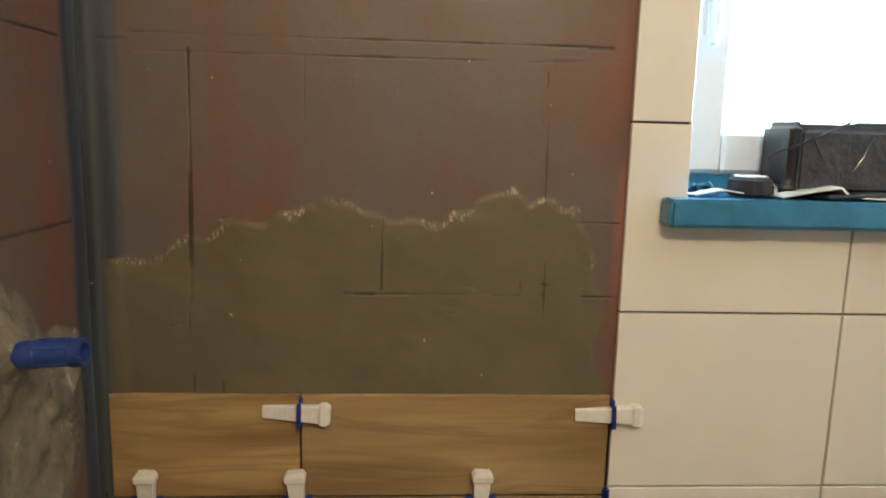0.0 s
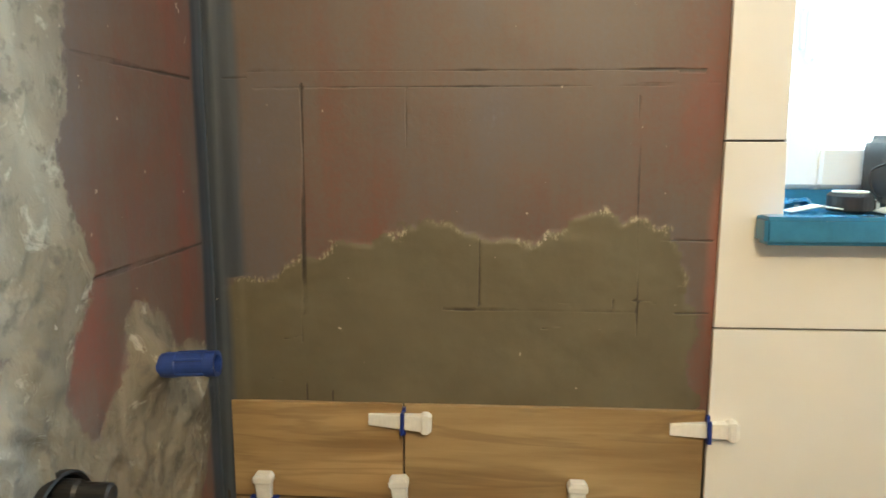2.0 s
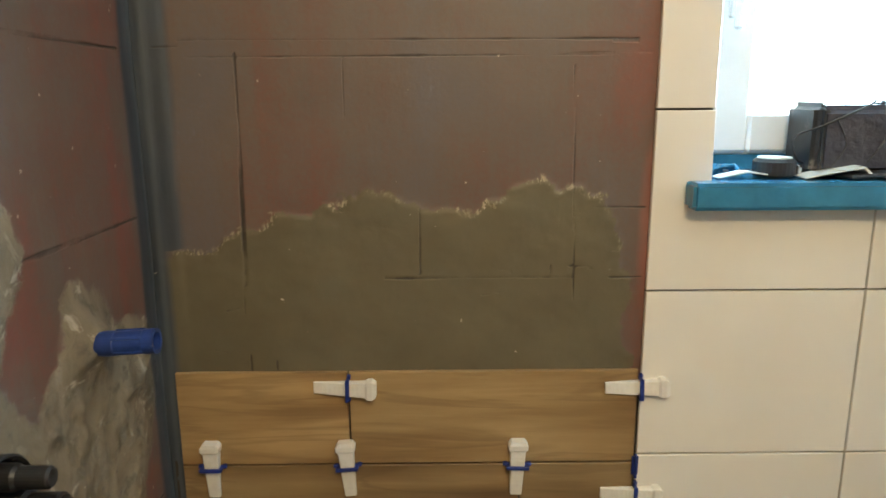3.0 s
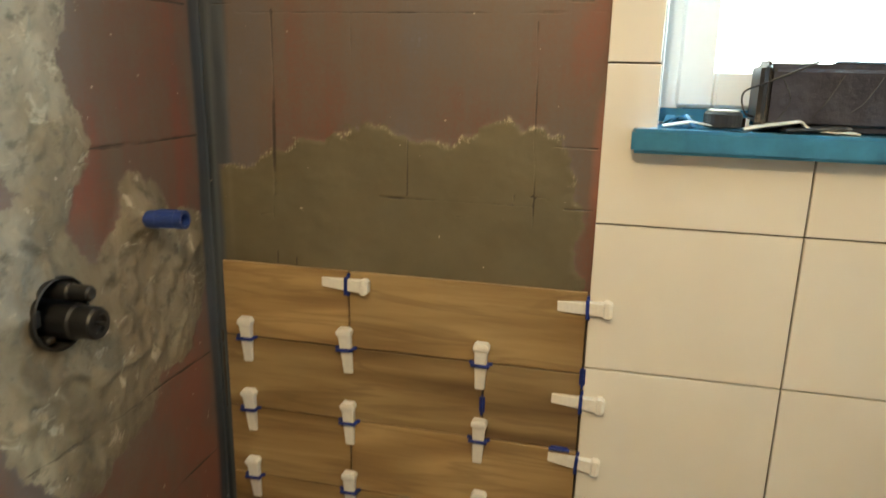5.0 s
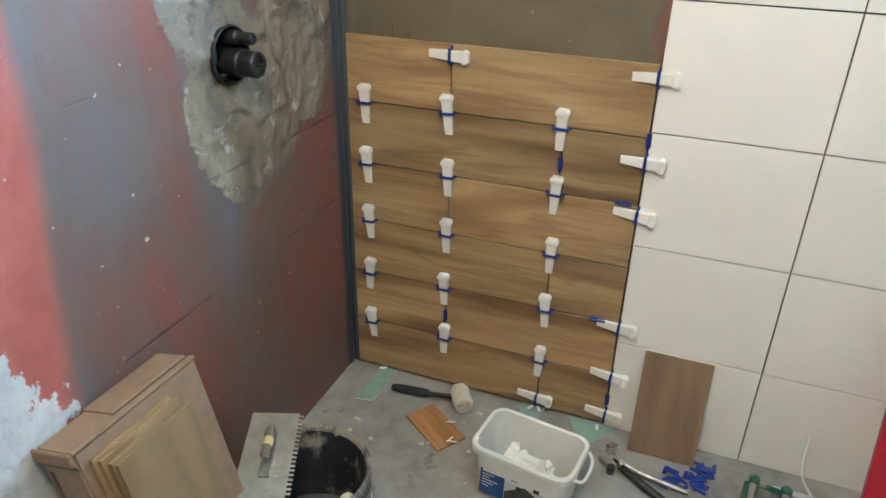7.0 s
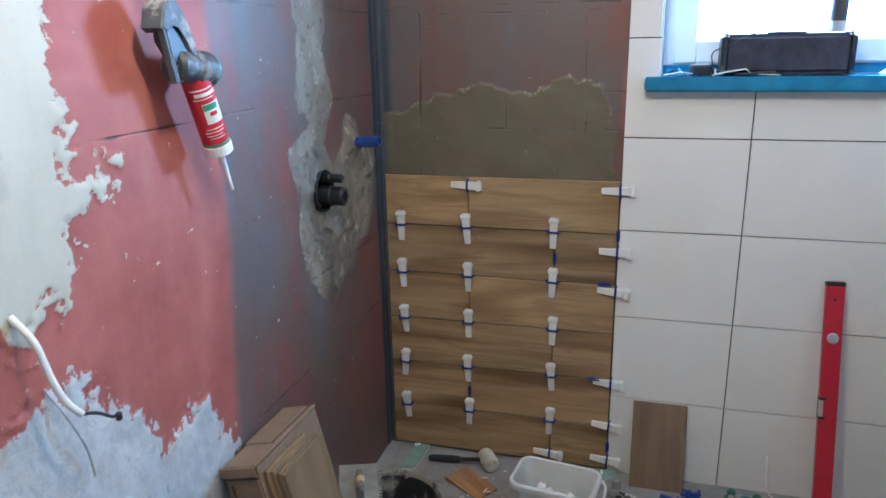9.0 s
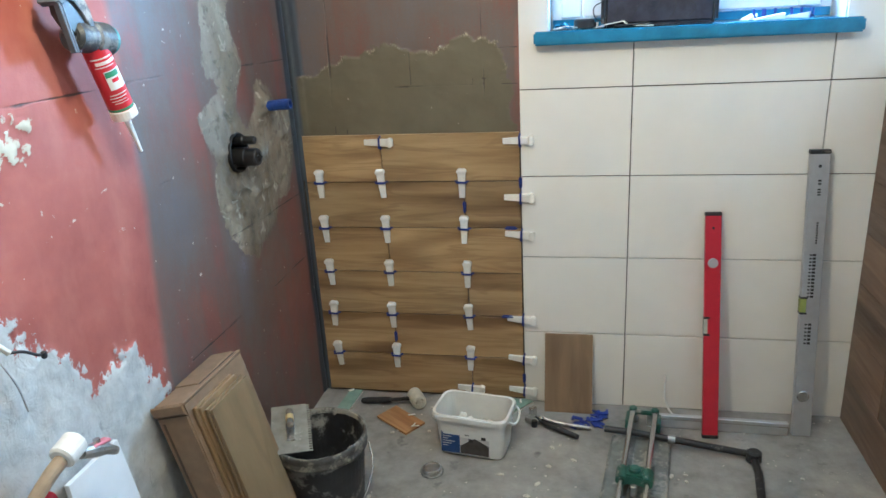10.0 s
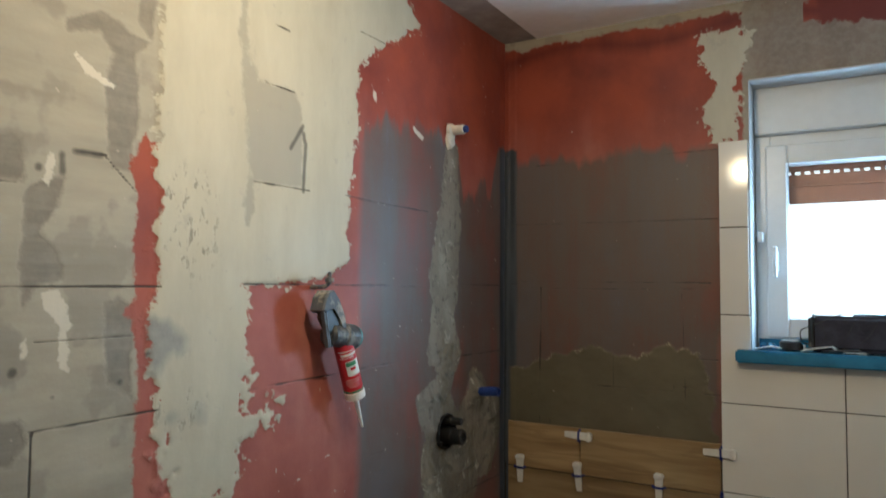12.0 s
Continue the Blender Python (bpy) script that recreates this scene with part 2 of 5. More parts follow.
    c = n.mix(n.edge("chip", ragged, 0.032, 0.004), c, (0.62, 0.58, 0.49))
    white = n.ramp(n.noise(9, 6, 0.7), (0.32, (0.36, 0.36, 0.355)), (0.45, (0.47, 0.47, 0.455)), (0.62, (0.57, 0.57, 0.55)))
    white = n.mix(n.ramp(n.noise(34, 5, 0.7, at=n.coords((1, 1, 0.4))), (0.62, 0.0), (0.68, 0.45)), white, (0.25, 0.25, 0.24))
    c = n.mix(n.edge("white", n.math("ADD", n.math("MULTIPLY", ragged, 0.5), n.math("MULTIPLY", n.noise(26, 6, 0.75, at=n.coords((1, 1, 0.45))), 0.5)), 0.24, 0.005), c, white)
    c = n.mix(n.edge("strip", ragged, 0.05, 0.006), c, red)
    smooth = n.noise(5.5, 4, 0.5, at=n.coords((1, 1, 0.55)), warp=0.6)
    mortar = n.ramp(smooth, (0.34, (0.120, 0.095, 0.064)), (0.46, (0.180, 0.148, 0.102)), (0.58, (0.235, 0.198, 0.140)), (0.68, (0.35, 0.305, 0.225)))
    mortar = n.mix(n.math("MULTIPLY", n.edge("scrape", brush, 0.14, 0.06), 0.55), mortar, n.ramp(streak, (0.35, (0.135, 0.108, 0.078)), (0.6, (0.24, 0.205, 0.155))))
    mortar = n.mix(n.math("MULTIPLY", n.edge("pale", blot, 0.16, 0.03), 0.32), mortar, n.ramp(blot, (0.35, (0.23, 0.22, 0.20)), (0.65, (0.37, 0.355, 0.32))))
    mortar = n.mix(n.ramp(n.noise(30, 5, 0.65), (0.34, 0.75), (0.46, 0.0)), mortar, (0.105, 0.090, 0.070))
    mortar = n.mix(n.ramp(n.noise(16, 5, 0.7, warp=1.0), (0.58, 0.0), (0.66, 0.75)), mortar, (0.44, 0.40, 0.325))
    c = n.mix(n.edge("mortar", ragged, 0.06, 0.006), c, mortar)
    wet = n.ramp(n.noise(5, 6, 0.6), (0.3, (0.108, 0.090, 0.055)), (0.7, (0.146, 0.124, 0.078)))
    jag = n.noise(190, 3, 0.6, at=n.coords((1, 1, 0.5)))
    c = n.mix(n.edge("adhesive", n.math("ADD", n.math("MULTIPLY", ragged, 0.5), n.math("MULTIPLY", jag, 0.5)), 0.034, 0.003), c, wet)
    crest = n.math("MULTIPLY", n.ramp(n.attr("crest"), (0.35, 0.0), (0.85, 0.75)), n.ramp(jag, (0.49, 0.0), (0.59, 1.0)))
    c = n.mix(crest, c, (0.42, 0.36, 0.26))
    tape = n.ramp(n.noise(14, 4, at=n.coords((1, 1, 0.1))), (0.35, (0.028, 0.034, 0.046)), (0.65, (0.062, 0.073, 0.090)))
    c = n.mix(n.edge("tape", brush, 0.03, 0.012), c, tape)
    c = n.mix(n.math("MULTIPLY", n.edge("fold", brush, 0.004, 0.006), 0.8), c, (0.085, 0.098, 0.115))
    specks = n.ramp(n.noise(55, 3, 0.5), (0.735, 0.0), (0.75, 0.8))
    c = n.mix(specks, c, (0.50, 0.42, 0.35))
    hollow = n.ramp(n.noise(36, 6, 0.7, at=n.coords((1, 1.5, 0.8))), (0.56, 0.0), (0.61, 0.65))
    pits = n.math("MULTIPLY", hollow, n.edge("pitted", blot, 0.12, 0.05))
    c = n.mix(pits, c, (0.17, 0.15, 0.125))
    c = n.mix(n.math("MULTIPLY", n.edge("mark", ragged, 0.006, 0.006), 0.75), c, (0.05, 0.047, 0.042))
    c = n.mix(n.math("MULTIPLY", n.edge("groove", ragged, 0.0030, 0.0018), 0.88), c, (0.035, 0.028, 0.024))
    patch = n.edge("mortar", ragged, 0.045, 0.006)
    lumps = n.math("MULTIPLY", n.math("ADD", n.math("MULTIPLY", n.noise(24, 6, 0.65, warp=0.8), 20.0), n.math("MULTIPLY", n.noise(75, 4, 0.6, at=n.coords((1, 1, 0.5))), 6.0)), n.math("MAXIMUM", patch, n.math("MULTIPLY", n.edge("white", ragged, 0.1, 0.006), 0.5)))
    skim = n.math("ADD", n.math("MULTIPLY", n.edge("cream", drag, 0.15, 0.01), 3.0), n.math("MULTIPLY", n.edge("smear", ragged, 0.03, 0.012), -2.0))
    cuts = n.math("MULTIPLY", n.math("ADD", n.edge("groove", ragged, 0.003, 0.003), pits), -3.0)
    relief = n.math("ADD", n.math("ADD", n.math("ADD", n.math("MULTIPLY", fine, 0.5), lumps), n.math("MULTIPLY", ragged, 0.2)), n.math("MULTIPLY", streak, 0.5))
    n.bump(n.math("ADD", relief, n.math("ADD", skim, cuts)), 0.0020, 0.30)
    n.put(n.b.inputs["Specular IOR Level"], n.math("ADD", 0.45, n.math("MULTIPLY", coated, 0.08)))
    gloss = n.math("SUBTRACT", n.ramp(blot, (0.3, 0.55), (0.7, 0.66)), n.math("MULTIPLY", coated, 0.09))
    return n.done(c, n.math("ADD", gloss, n.math("MULTIPLY", patch, 0.25)))


BARE_WALL = bare_wall()


def concrete():
    n = Nodes("dusty_screed", 0.75)
    big = n.noise(3.2, 5, 0.6)
    mid = n.noise(17, 6, 0.65)
    c = n.ramp(n.math("ADD", n.math("MULTIPLY", big, 0.6), n.math("MULTIPLY", mid, 0.4)),
               (0.33, (0.155, 0.150, 0.140)), (0.5, (0.275, 0.262, 0.240)), (0.66, (0.37, 0.352, 0.322)))
    c = n.mix(n.ramp(n.noise(26, 5, 0.7), (0.66, 0.0), (0.72, 0.7)), c, (0.46, 0.43, 0.39))
    c = n.mix(n.ramp(n.noise(9, 4, 0.6), (0.28, 0.7), (0.36, 0.0)), c, (0.085, 0.085, 0.088))
    n.bump(n.math("ADD", mid, n.noise(160, 4)), 0.002, 0.5)
    return n.done(c)


CONCRETE = concrete()
PLASTER = plain("white_ceiling_paint", (0.86, 0.86, 0.85), 0.8, grain=25, vary=0.04, bump=0.0006)
RAW = plain("raw_grey_plaster", (0.33, 0.30, 0.27), 0.85, grain=14, vary=0.25, bump=0.002)
SILL_FILM = plain("blue_protective_film", (0.045, 0.200, 0.350), 0.20, grain=18, vary=0.25, bump=0.001)
PVC = plain("white_window_plastic", (0.78, 0.80, 0.81), 0.28, grain=30, vary=0.03)
SLAT = plain("brown_shutter_slat", (0.26, 0.105, 0.060), 0.45, grain=30, vary=0.1)
JOINT = plain("tile_adhesive_grey", (0.055, 0.046, 0.038), 0.9, grain=40, vary=0.2)


def glass():
    n = Nodes("window_glass", 0.0)
    n.b.inputs["Transmission Weight"].default_value = 1.0
    n.b.inputs["IOR"].default_value = 1.45
    return n.done((0.97, 0.99, 0.99))


GLASS = glass()


def glow(name, color, strength):
    n = Nodes(name, 1.0)
    n.b.inputs["Emission Color"].default_value = (*color, 1)
    n.b.inputs["Emission Strength"].default_value = strength
    return n.done((0.8, 0.8, 0.8))


DAYLIGHT = glow("overcast_daylight", (0.90, 0.96, 1.0), 3.0)

# ---- the room ----
XL, XR, YB, YF, ZC = -0.435, 1.54, 1.292, -2.3, 2.605
WX0, WX1, WZ0, WZ1 = 0.49, 1.39, 1.357, 2.32


def smooth_noise(u, v, cell, seed):
    """Value noise over two arrays of metres, 0 to 1."""
    table = np.random.RandomState(seed).rand(64, 64)
    a, b = u / cell + 100.0, v / cell + 100.0
    i, j = np.floor(a).astype(int), np.floor(b).astype(int)
    f, g = a - i, b - j
    f, g = f * f * (3 - 2 * f), g * g * (3 - 2 * g)
    at = lambda p, q: table[p % 64, q % 64]
    return (at(i, j) * (1 - f) + at(i + 1, j) * f) * (1 - g) + (at(i, j + 1) * (1 - f) + at(i + 1, j + 1) * f) * g


def rough(u, v, cell, seed, octaves=4):
    out, size = 0 * u, 1.0
    for k in range(octaves):
        out = out + size * (smooth_noise(u, v, cell / 2 ** k, seed + k) - 0.5)
        size *= 0.55
    return out


def inside(u, v, outline):
    """Signed distance to an outline: positive inside."""
    best, odd = np.full(u.shape, 1e9), np.zeros(u.shape, bool)
    for (x0, y0), (x1, y1) in zip(outline, outline[1:] + outline[:1]):
        dx, dy = x1 - x0, y1 - y0
        t = np.clip(((u - x0) * dx + (v - y0) * dy) / (dx * dx + dy * dy + 1e-12), 0, 1)
        best = np.minimum(best, np.hypot(u - x0 - t * dx, v - y0 - t * dy))
        cross = (y0 > v) != (y1 > v)
        odd ^= cross & (u < dx * (v - y0) / (dy if dy else 1e-9) + x0)
    return np.where(odd, best, -best)


def near_lines(u, v, lines, half):
    """Positive within half a width of any of the lines (u0, v0, u1, v1)."""
    best = np.full(u.shape, 1e9)
    for x0, y0, x1, y1 in lines:
        dx, dy = x1 - x0, y1 - y0
        t = np.clip(((u - x0) * dx + (v - y0) * dy) / (dx * dx + dy * dy), 0, 1)
        best = np.minimum(best, np.hypot(u - x0 - t * dx, v - y0 - t * dy))
    return half - best


def sheet(name, u, v, place, keep, fields, parent):
    """A fine sheet of wall coating with its fields stored on its points."""
    nu, nv = u.shape
    pts = np.stack(place, -1).reshape(-1, 3)
    idx = np.arange(nu * nv).reshape(nu, nv)
    quads = np.stack([idx[:-1, :-1], idx[1:, :-1], idx[1:, 1:], idx[:-1, 1:]], -1)
    quads = quads[keep(0.25 * (u[:-1, :-1] + u[1:, :-1] + u[1:, 1:] + u[:-1, 1:]), 0.25 * (v[:-1, :-1] + v[1:, :-1] + v[1:, 1:] + v[:-1, 1:]))]
    me = bpy.data.meshes.new(name)
    me.from_pydata(pts.tolist(), [], quads.reshape(-1, 4).tolist())
    for key in ("orange", "coat", "bare", "cream", "white", "strip", "mortar", "adhesive", "crest", "tape", "groove", "smear", "chip", "mark", "tone_sheen", "scrape", "deep", "tan", "stain", "pale", "fold", "pitted"):
        data = fields.get(key)
        data = np.full(u.shape, 0.0 if key == "tone_sheen" else -1.0) if data is None else data
        me.attributes.new(key, "FLOAT", "POINT").data.foreach_set("value", data.astype(np.float32).ravel())
    me.materials.append(BARE_WALL)
    me.shade_smooth()
    ob = new(name, me)
    ob.parent = parent
    return ob


def slab(name, lo, hi, material, label, category="wall"):
    return tagged(part(name, box(bmesh.new(), lo, hi), material), label, category, kind="structure")


floor = slab("floor", (XL - 0.25, YF - 0.2, -0.12), (XR + 0.9, YB + 0.3, 0.0), CONCRETE, "dusty grey concrete screed floor with mortar splashes", "floor")
ceiling = slab("ceiling", (-0.30, YF - 0.2, ZC), (XR + 0.9, YB + 0.3, ZC + 0.15), PLASTER, "smooth white painted ceiling", "ceiling")
strip = slab("ceiling_trim", (XL - 0.25, YF - 0.2, ZC + 0.003), (-0.3005, YB + 0.3, ZC + 0.15), RAW, "raw grey plaster strip along the ceiling edge", "ceiling")
HOLE_Y, HOLE_Z, HOLE_R = 0.815, 1.10, 0.062
bm = bmesh.new()
box(bm, (XL - 0.25, YF, -0.01), (XL - 0.012, HOLE_Y - 0.07, ZC + 0.01))
box(bm, (XL - 0.25, HOLE_Y + 0.07, -0.01), (XL - 0.012, YB + 0.25, ZC + 0.01))
box(bm, (XL - 0.25, HOLE_Y - 0.07, -0.01), (XL - 0.012, HOLE_Y + 0.07, HOLE_Z - 0.07))
box(bm, (XL - 0.25, HOLE_Y - 0.07, HOLE_Z + 0.07), (XL - 0.012, HOLE_Y + 0.07, ZC + 0.01))
wall_west = tagged(part("wall_west", bm, RAW), "red and cream patched wall with grey mortar round pipes", "wall", kind="structure")
wall_south = slab("wall_south", (XL - 0.25, YF - 0.2, -0.01), (XR + 0.9, YF, ZC + 0.01), RAW, "plain plastered wall behind the room")
wall_east = slab("wall_east", (XR + 0.45, YF, -0.01), (XR + 0.65, YB + 0.25, ZC + 0.01), PLASTER, "plain white wall past the low tiled wall")

bm = bmesh.new()
box(bm, (XL - 0.012, YB + 0.012, -0.01), (WX0, YB + 0.26, ZC + 0.01))
box(bm, (WX1, YB + 0.002, -0.01), (XR + 0.45, YB + 0.26, ZC + 0.01))
box(bm, (WX0, YB + 0.004, -0.01), (WX1, YB + 0.26, WZ0))
box(bm, (WX0, YB + 0.012, WZ1), (WX1, YB + 0.26, ZC + 0.01))
wall_north = tagged(part("wall_north", bm, RAW), "half-tiled wall in cream and wood-look tiles around a window", "wall", kind="structure")

# coating of the west wall: u runs along y, v along z
u, v = np.meshgrid(np.arange(-0.82, 1.3001, 0.0055), np.arange(0.0, ZC + 0.001, 0.0062), indexing="ij")
wob = 0.03 * rough(u, v, 0.10, 3)
CREAM = [(-0.385, 2.70), (0.50, 2.70), (0.558, 2.53), (0.634, 2.465), (0.425, 2.333), (0.304, 2.255), (0.321, 2.093), (0.283, 1.944), (0.267, 1.86), (0.276, 1.82), (0.27, 1.71), (0.266, 1.678), (0.202, 1.626),
         (-0.122, 1.606), (-0.099, 1.579), (-0.114, 1.536), (-0.115, 1.435), (-0.099, 1.383), (-0.108, 1.317), (-0.006, 1.315), (-0.014, 1.294), (-0.072, 1.269), (-0.106, 1.232), (-0.117, 1.192), (-0.143, 1.113),
         (-0.20, 1.09), (-0.29, 1.09), (-0.34, 1.17), (-0.39, 1.37), (-0.39, 1.46), (-0.385, 1.56), (-0.36, 1.62), (-0.38, 1.70), (-0.36, 1.77), (-0.38, 1.83), (-0.373, 1.90), (-0.382, 2.2)]
STRIP = [(-0.402, 1.915), (-0.381, 1.817), (-0.359, 1.769), (-0.382, 1.73), (-0.378, 1.678), (-0.364, 1.634), (-0.367, 1.582), (-0.392, 1.56), (-0.392, 1.459), (-0.394, 1.372), (-0.365, 1.28), (-0.338, 1.20), (-0.27, 1.07),
         (-0.22, 1.00), (-0.28, 0.95), (-0.40, 0.92), (-0.45, 0.92), (-0.415, 1.10), (-0.408, 1.303), (-0.402, 1.359), (-0.409, 1.46), (-0.417, 1.528), (-0.44, 1.544), (-0.418, 1.582), (-0.423, 1.676), (-0.421, 1.783), (-0.435, 1.846)]
LOW_WHITE = [(-0.45, 0.90), (-0.40, 0.93), (-0.30, 0.95), (-0.22, 0.98), (-0.16, 0.96), (-0.11, 0.92), (-0.03, 0.79), (0.03, 0.73), (0.11, 0.78), (0.19, 0.77),
             (0.18, 0.68), (0.24, 0.63), (0.26, 0.50), (0.32, 0.20), (0.32, -0.1), (-0.9, -0.1), (-0.9, 1.08), (-0.75, 1.10), (-0.52, 1.05), (-0.48, 0.92)]
MORTAR = [(0.82, 2.18), (0.91, 2.11), (0.925, 1.82), (0.905, 1.57), (0.885, 1.46), (0.935, 1.36), (0.88, 1.28), (0.86, 1.23), (0.91, 1.17), (0.97, 1.20),
          (1.02, 1.30), (1.10, 1.265), (1.14, 1.21), (1.255, 1.18), (1.26, 1.05), (1.18, 0.89), (1.07, 0.88), (1.04, 0.81), (0.91, 0.78), (0.87, 0.73), (0.76, 0.79),
          (0.69, 0.89), (0.665, 1.0), (0.69, 1.10), (0.64, 1.20), (0.64, 1.24), (0.69, 1.26), (0.77, 1.30), (0.70, 1.34), (0.69, 1.39), (0.72, 1.50), (0.71, 1.65), (0.80, 2.01)]
mortar = inside(u, v, MORTAR) + 0.6 * wob
flakes = rough(u, v, 0.022, 200, 3) + 0.5 * rough(u, v * 0.6, 0.05, 210, 2)
cream = inside(u, v, CREAM) + 0.7 * wob + flakes * (0.015 + 0.075 * np.clip((1.45 - v) / 0.2, 0, 1))
low = inside(u, v, LOW_WHITE) + wob + 0.04 * flakes
top = np.interp(u, [0.325, 0.46, 0.62, 0.81, 0.89, 0.954, 1.044, 1.164, 1.20, 1.24], [2.06, 2.13, 2.10, 2.09, 2.025, 1.97, 1.95, 1.975, 2.10, 2.16]) + 0.12 * rough(u, v * 0.2, 0.05, 20)
courses = [(-0.82, 1.598, -0.358, 1.60), (-0.62, 1.343, -0.359, 1.345), (-0.82, 1.778, -0.643, 1.782), (-0.552, 1.851, -0.489, 1.854), (-0.49, 1.85, -0.42, 1.79), (-0.076, 2.105, 0.031, 2.101), (-0.103, 1.852, 0.096, 1.853),
           (-0.111, 1.354, 0.30, 1.361), (0.30, 1.361, 0.50, 1.362), (-0.129, 1.605, 0.70, 1.602), (0.246, 1.858, 0.697, 1.853), (0.307, 2.099, 0.371, 2.098), (0.31, 2.351, 0.477, 2.352), (-0.616, 1.502, -0.415, 1.503), (-0.617, 1.343, -0.615, 0.95),
           (0.93, 1.35, 1.25, 1.345), (0.92, 1.61, 1.24, 1.605), (0.4, 0.60, 0.72, 0.605), (0.7, 0.86, 1.25, 0.855), (0.95, 0.6, 1.25, 0.61), (-0.05, 2.26, 0.01, 2.255), (0.35, 1.10, 0.45, 1.102)]
fields = dict(mortar=mortar, cream=cream, white=low, strip=inside(u, v, STRIP) + 0.4 * wob, bare=np.minimum(np.where(v > 1.90, -0.34, -0.40) - u + 0.5 * wob, v - 0.3),
              coat=np.minimum(u - 0.325 + 0.05 * np.clip((1.05 - v) / 0.4, 0, 1) + 0.15 * wob, top - v), tape=np.minimum(u - 1.252, 2.16 - v + 0.03 * wob), fold=np.minimum(0.005 - np.abs(u - 1.281), 2.13 - v), orange=np.maximum(0.30 - np.abs(v - 2.36), np.minimum(0.345 - u, v - 1.62)),
              groove=near_lines(u, v, courses, 0.0024) + 0.0016 * rough(u, v, 0.05, 33))
SMEARS = [[(-0.582, 2.095), (-0.506, 2.134), (-0.428, 2.11), (-0.386, 2.109), (-0.426, 2.067), (-0.419, 1.947), (-0.435, 1.866), (-0.439, 1.831), (-0.477, 1.833), (-0.49, 1.885), (-0.498, 1.993), (-0.484, 2.058), (-0.512, 2.091), (-0.574, 2.075)],
          [(-0.422, 2.30), (-0.381, 2.30), (-0.386, 2.102), (-0.404, 2.11), (-0.429, 2.139)], [(-0.72, 1.854), (-0.646, 1.862), (-0.643, 1.783), (-0.72, 1.778)],
          [(-0.64, 1.778), (-0.571, 1.799), (-0.582, 1.741), (-0.607, 1.701), (-0.565, 1.638), (-0.573, 1.616), (-0.619, 1.603), (-0.643, 1.547), (-0.644, 1.629)]]
SCRAPES = [[(-0.156, 2.45), (-0.135, 2.45), (-0.131, 2.136), (-0.101, 2.12), (-0.102, 2.104), (-0.139, 2.099), (-0.159, 2.196)], [(-0.139, 2.095), (0.037, 2.103), (0.057, 2.076), (0.069, 1.858), (-0.103, 1.849), (-0.127, 1.876)],
           [(-0.127, 1.876), (-0.105, 1.854), (-0.113, 1.745), (-0.127, 1.744)], [(-0.487, 1.57), (-0.45, 1.583), (-0.422, 1.561), (-0.418, 1.376), (-0.475, 1.41), (-0.484, 1.466)], [(-0.70, 1.36), (-0.64, 1.37), (-0.622, 1.33), (-0.65, 1.29), (-0.70, 1.29)]]
STAIN = [(-0.385, 1.527), (-0.339, 1.529), (-0.291, 1.489), (-0.299, 1.458), (-0.326, 1.453), (-0.361, 1.404), (-0.382, 1.371), (-0.392, 1.437)]
CHIPS = [[(-0.558, 2.035), (-0.475, 1.995), (-0.478, 1.989), (-0.522, 1.996), (-0.545, 2.014)], [(-0.607, 1.587), (-0.577, 1.597), (-0.559, 1.564), (-0.547, 1.527), (-0.563, 1.509), (-0.581, 1.539), (-0.599, 1.559)],
         [(0.374, 2.207), (0.398, 2.187), (0.396, 2.155), (0.381, 2.166)], [(-0.60, 1.845), (-0.585, 1.83), (-0.60, 1.78), (-0.61, 1.79)], [(-0.636, 1.51), (-0.628, 1.51), (-0.628, 1.47), (-0.636, 1.475)],
         [(-0.572, 1.52), (-0.556, 1.515), (-0.552, 1.44), (-0.57, 1.45)], [(0.60, 2.13), (0.67, 2.10), (0.66, 2.085), (0.60, 2.115)]]
# bluish band round u 0.44 paints the window's sheen; the rest is coat tone
fields["tone_sheen"] = (0.01 - 0.050 * np.clip((u - 0.90) / 0.12, 0, 1) * np.clip((1.25 - u) / 0.05, 0, 1) + 0.065 * np.exp(-((u - 0.44) / 0.115) ** 2) * np.clip((v - 0.6) / 0.6, 0.0, 1)
                   - 0.06 * np.exp(-((u - 0.635 + 0.03 * np.sin(v * 7)) / 0.045) ** 2) + 0.100 * rough(u, v * 0.6, 0.10, 64) - 0.03 * np.clip((1.1 - v) / 0.4, 0, 1))
fields["smear"] = np.max([inside(u, v, o) for o in SMEARS + SCRAPES], 0) + 0.35 * wob
fields["stain"] = np.maximum(inside(u, v, STAIN), 0.016 - np.hypot((u + 0.33) * 0.35, v - 1.325)) + 0.8 * wob
fields["pale"] = np.maximum(np.minimum(0.80 - u, v - 1.10), v - 1.42) + 1.2 * wob
fields["pitted"] = np.maximum(0.16 - np.hypot((u + 0.29) * 1.5, v - 1.74), 0.10 - np.hypot(u + 0.30, (v - 1.34) * 1.6)) - 0.04
fields["scrape"] = np.minimum(u - 0.90 + 0.05 * np.sin(v * 11), 1.34 - v) + 0.8 * wob
dots = np.random.RandomState(5)
drops = [(dots.uniform(0.36, 0.70), dots.uniform(0.70, 1.42), dots.uniform(0.001, 0.005), dots.uniform(0.5, 2.0)) for k in range(9)]
drops += [(dots.uniform(-0.10, 0.30), dots.uniform(1.0, 1.40), dots.uniform(0.001, 0.004), dots.uniform(0.5, 1.5)) for k in range(8)]
scratch = near_lines(u, v, [(-0.03, 1.085, 0.07, 1.10), (0.07, 1.10, 0.20, 1.145), (0.05, 1.115, 0.12, 1.125)], -0.0022) + 0.014 * rough(u, v, 0.025, 61)
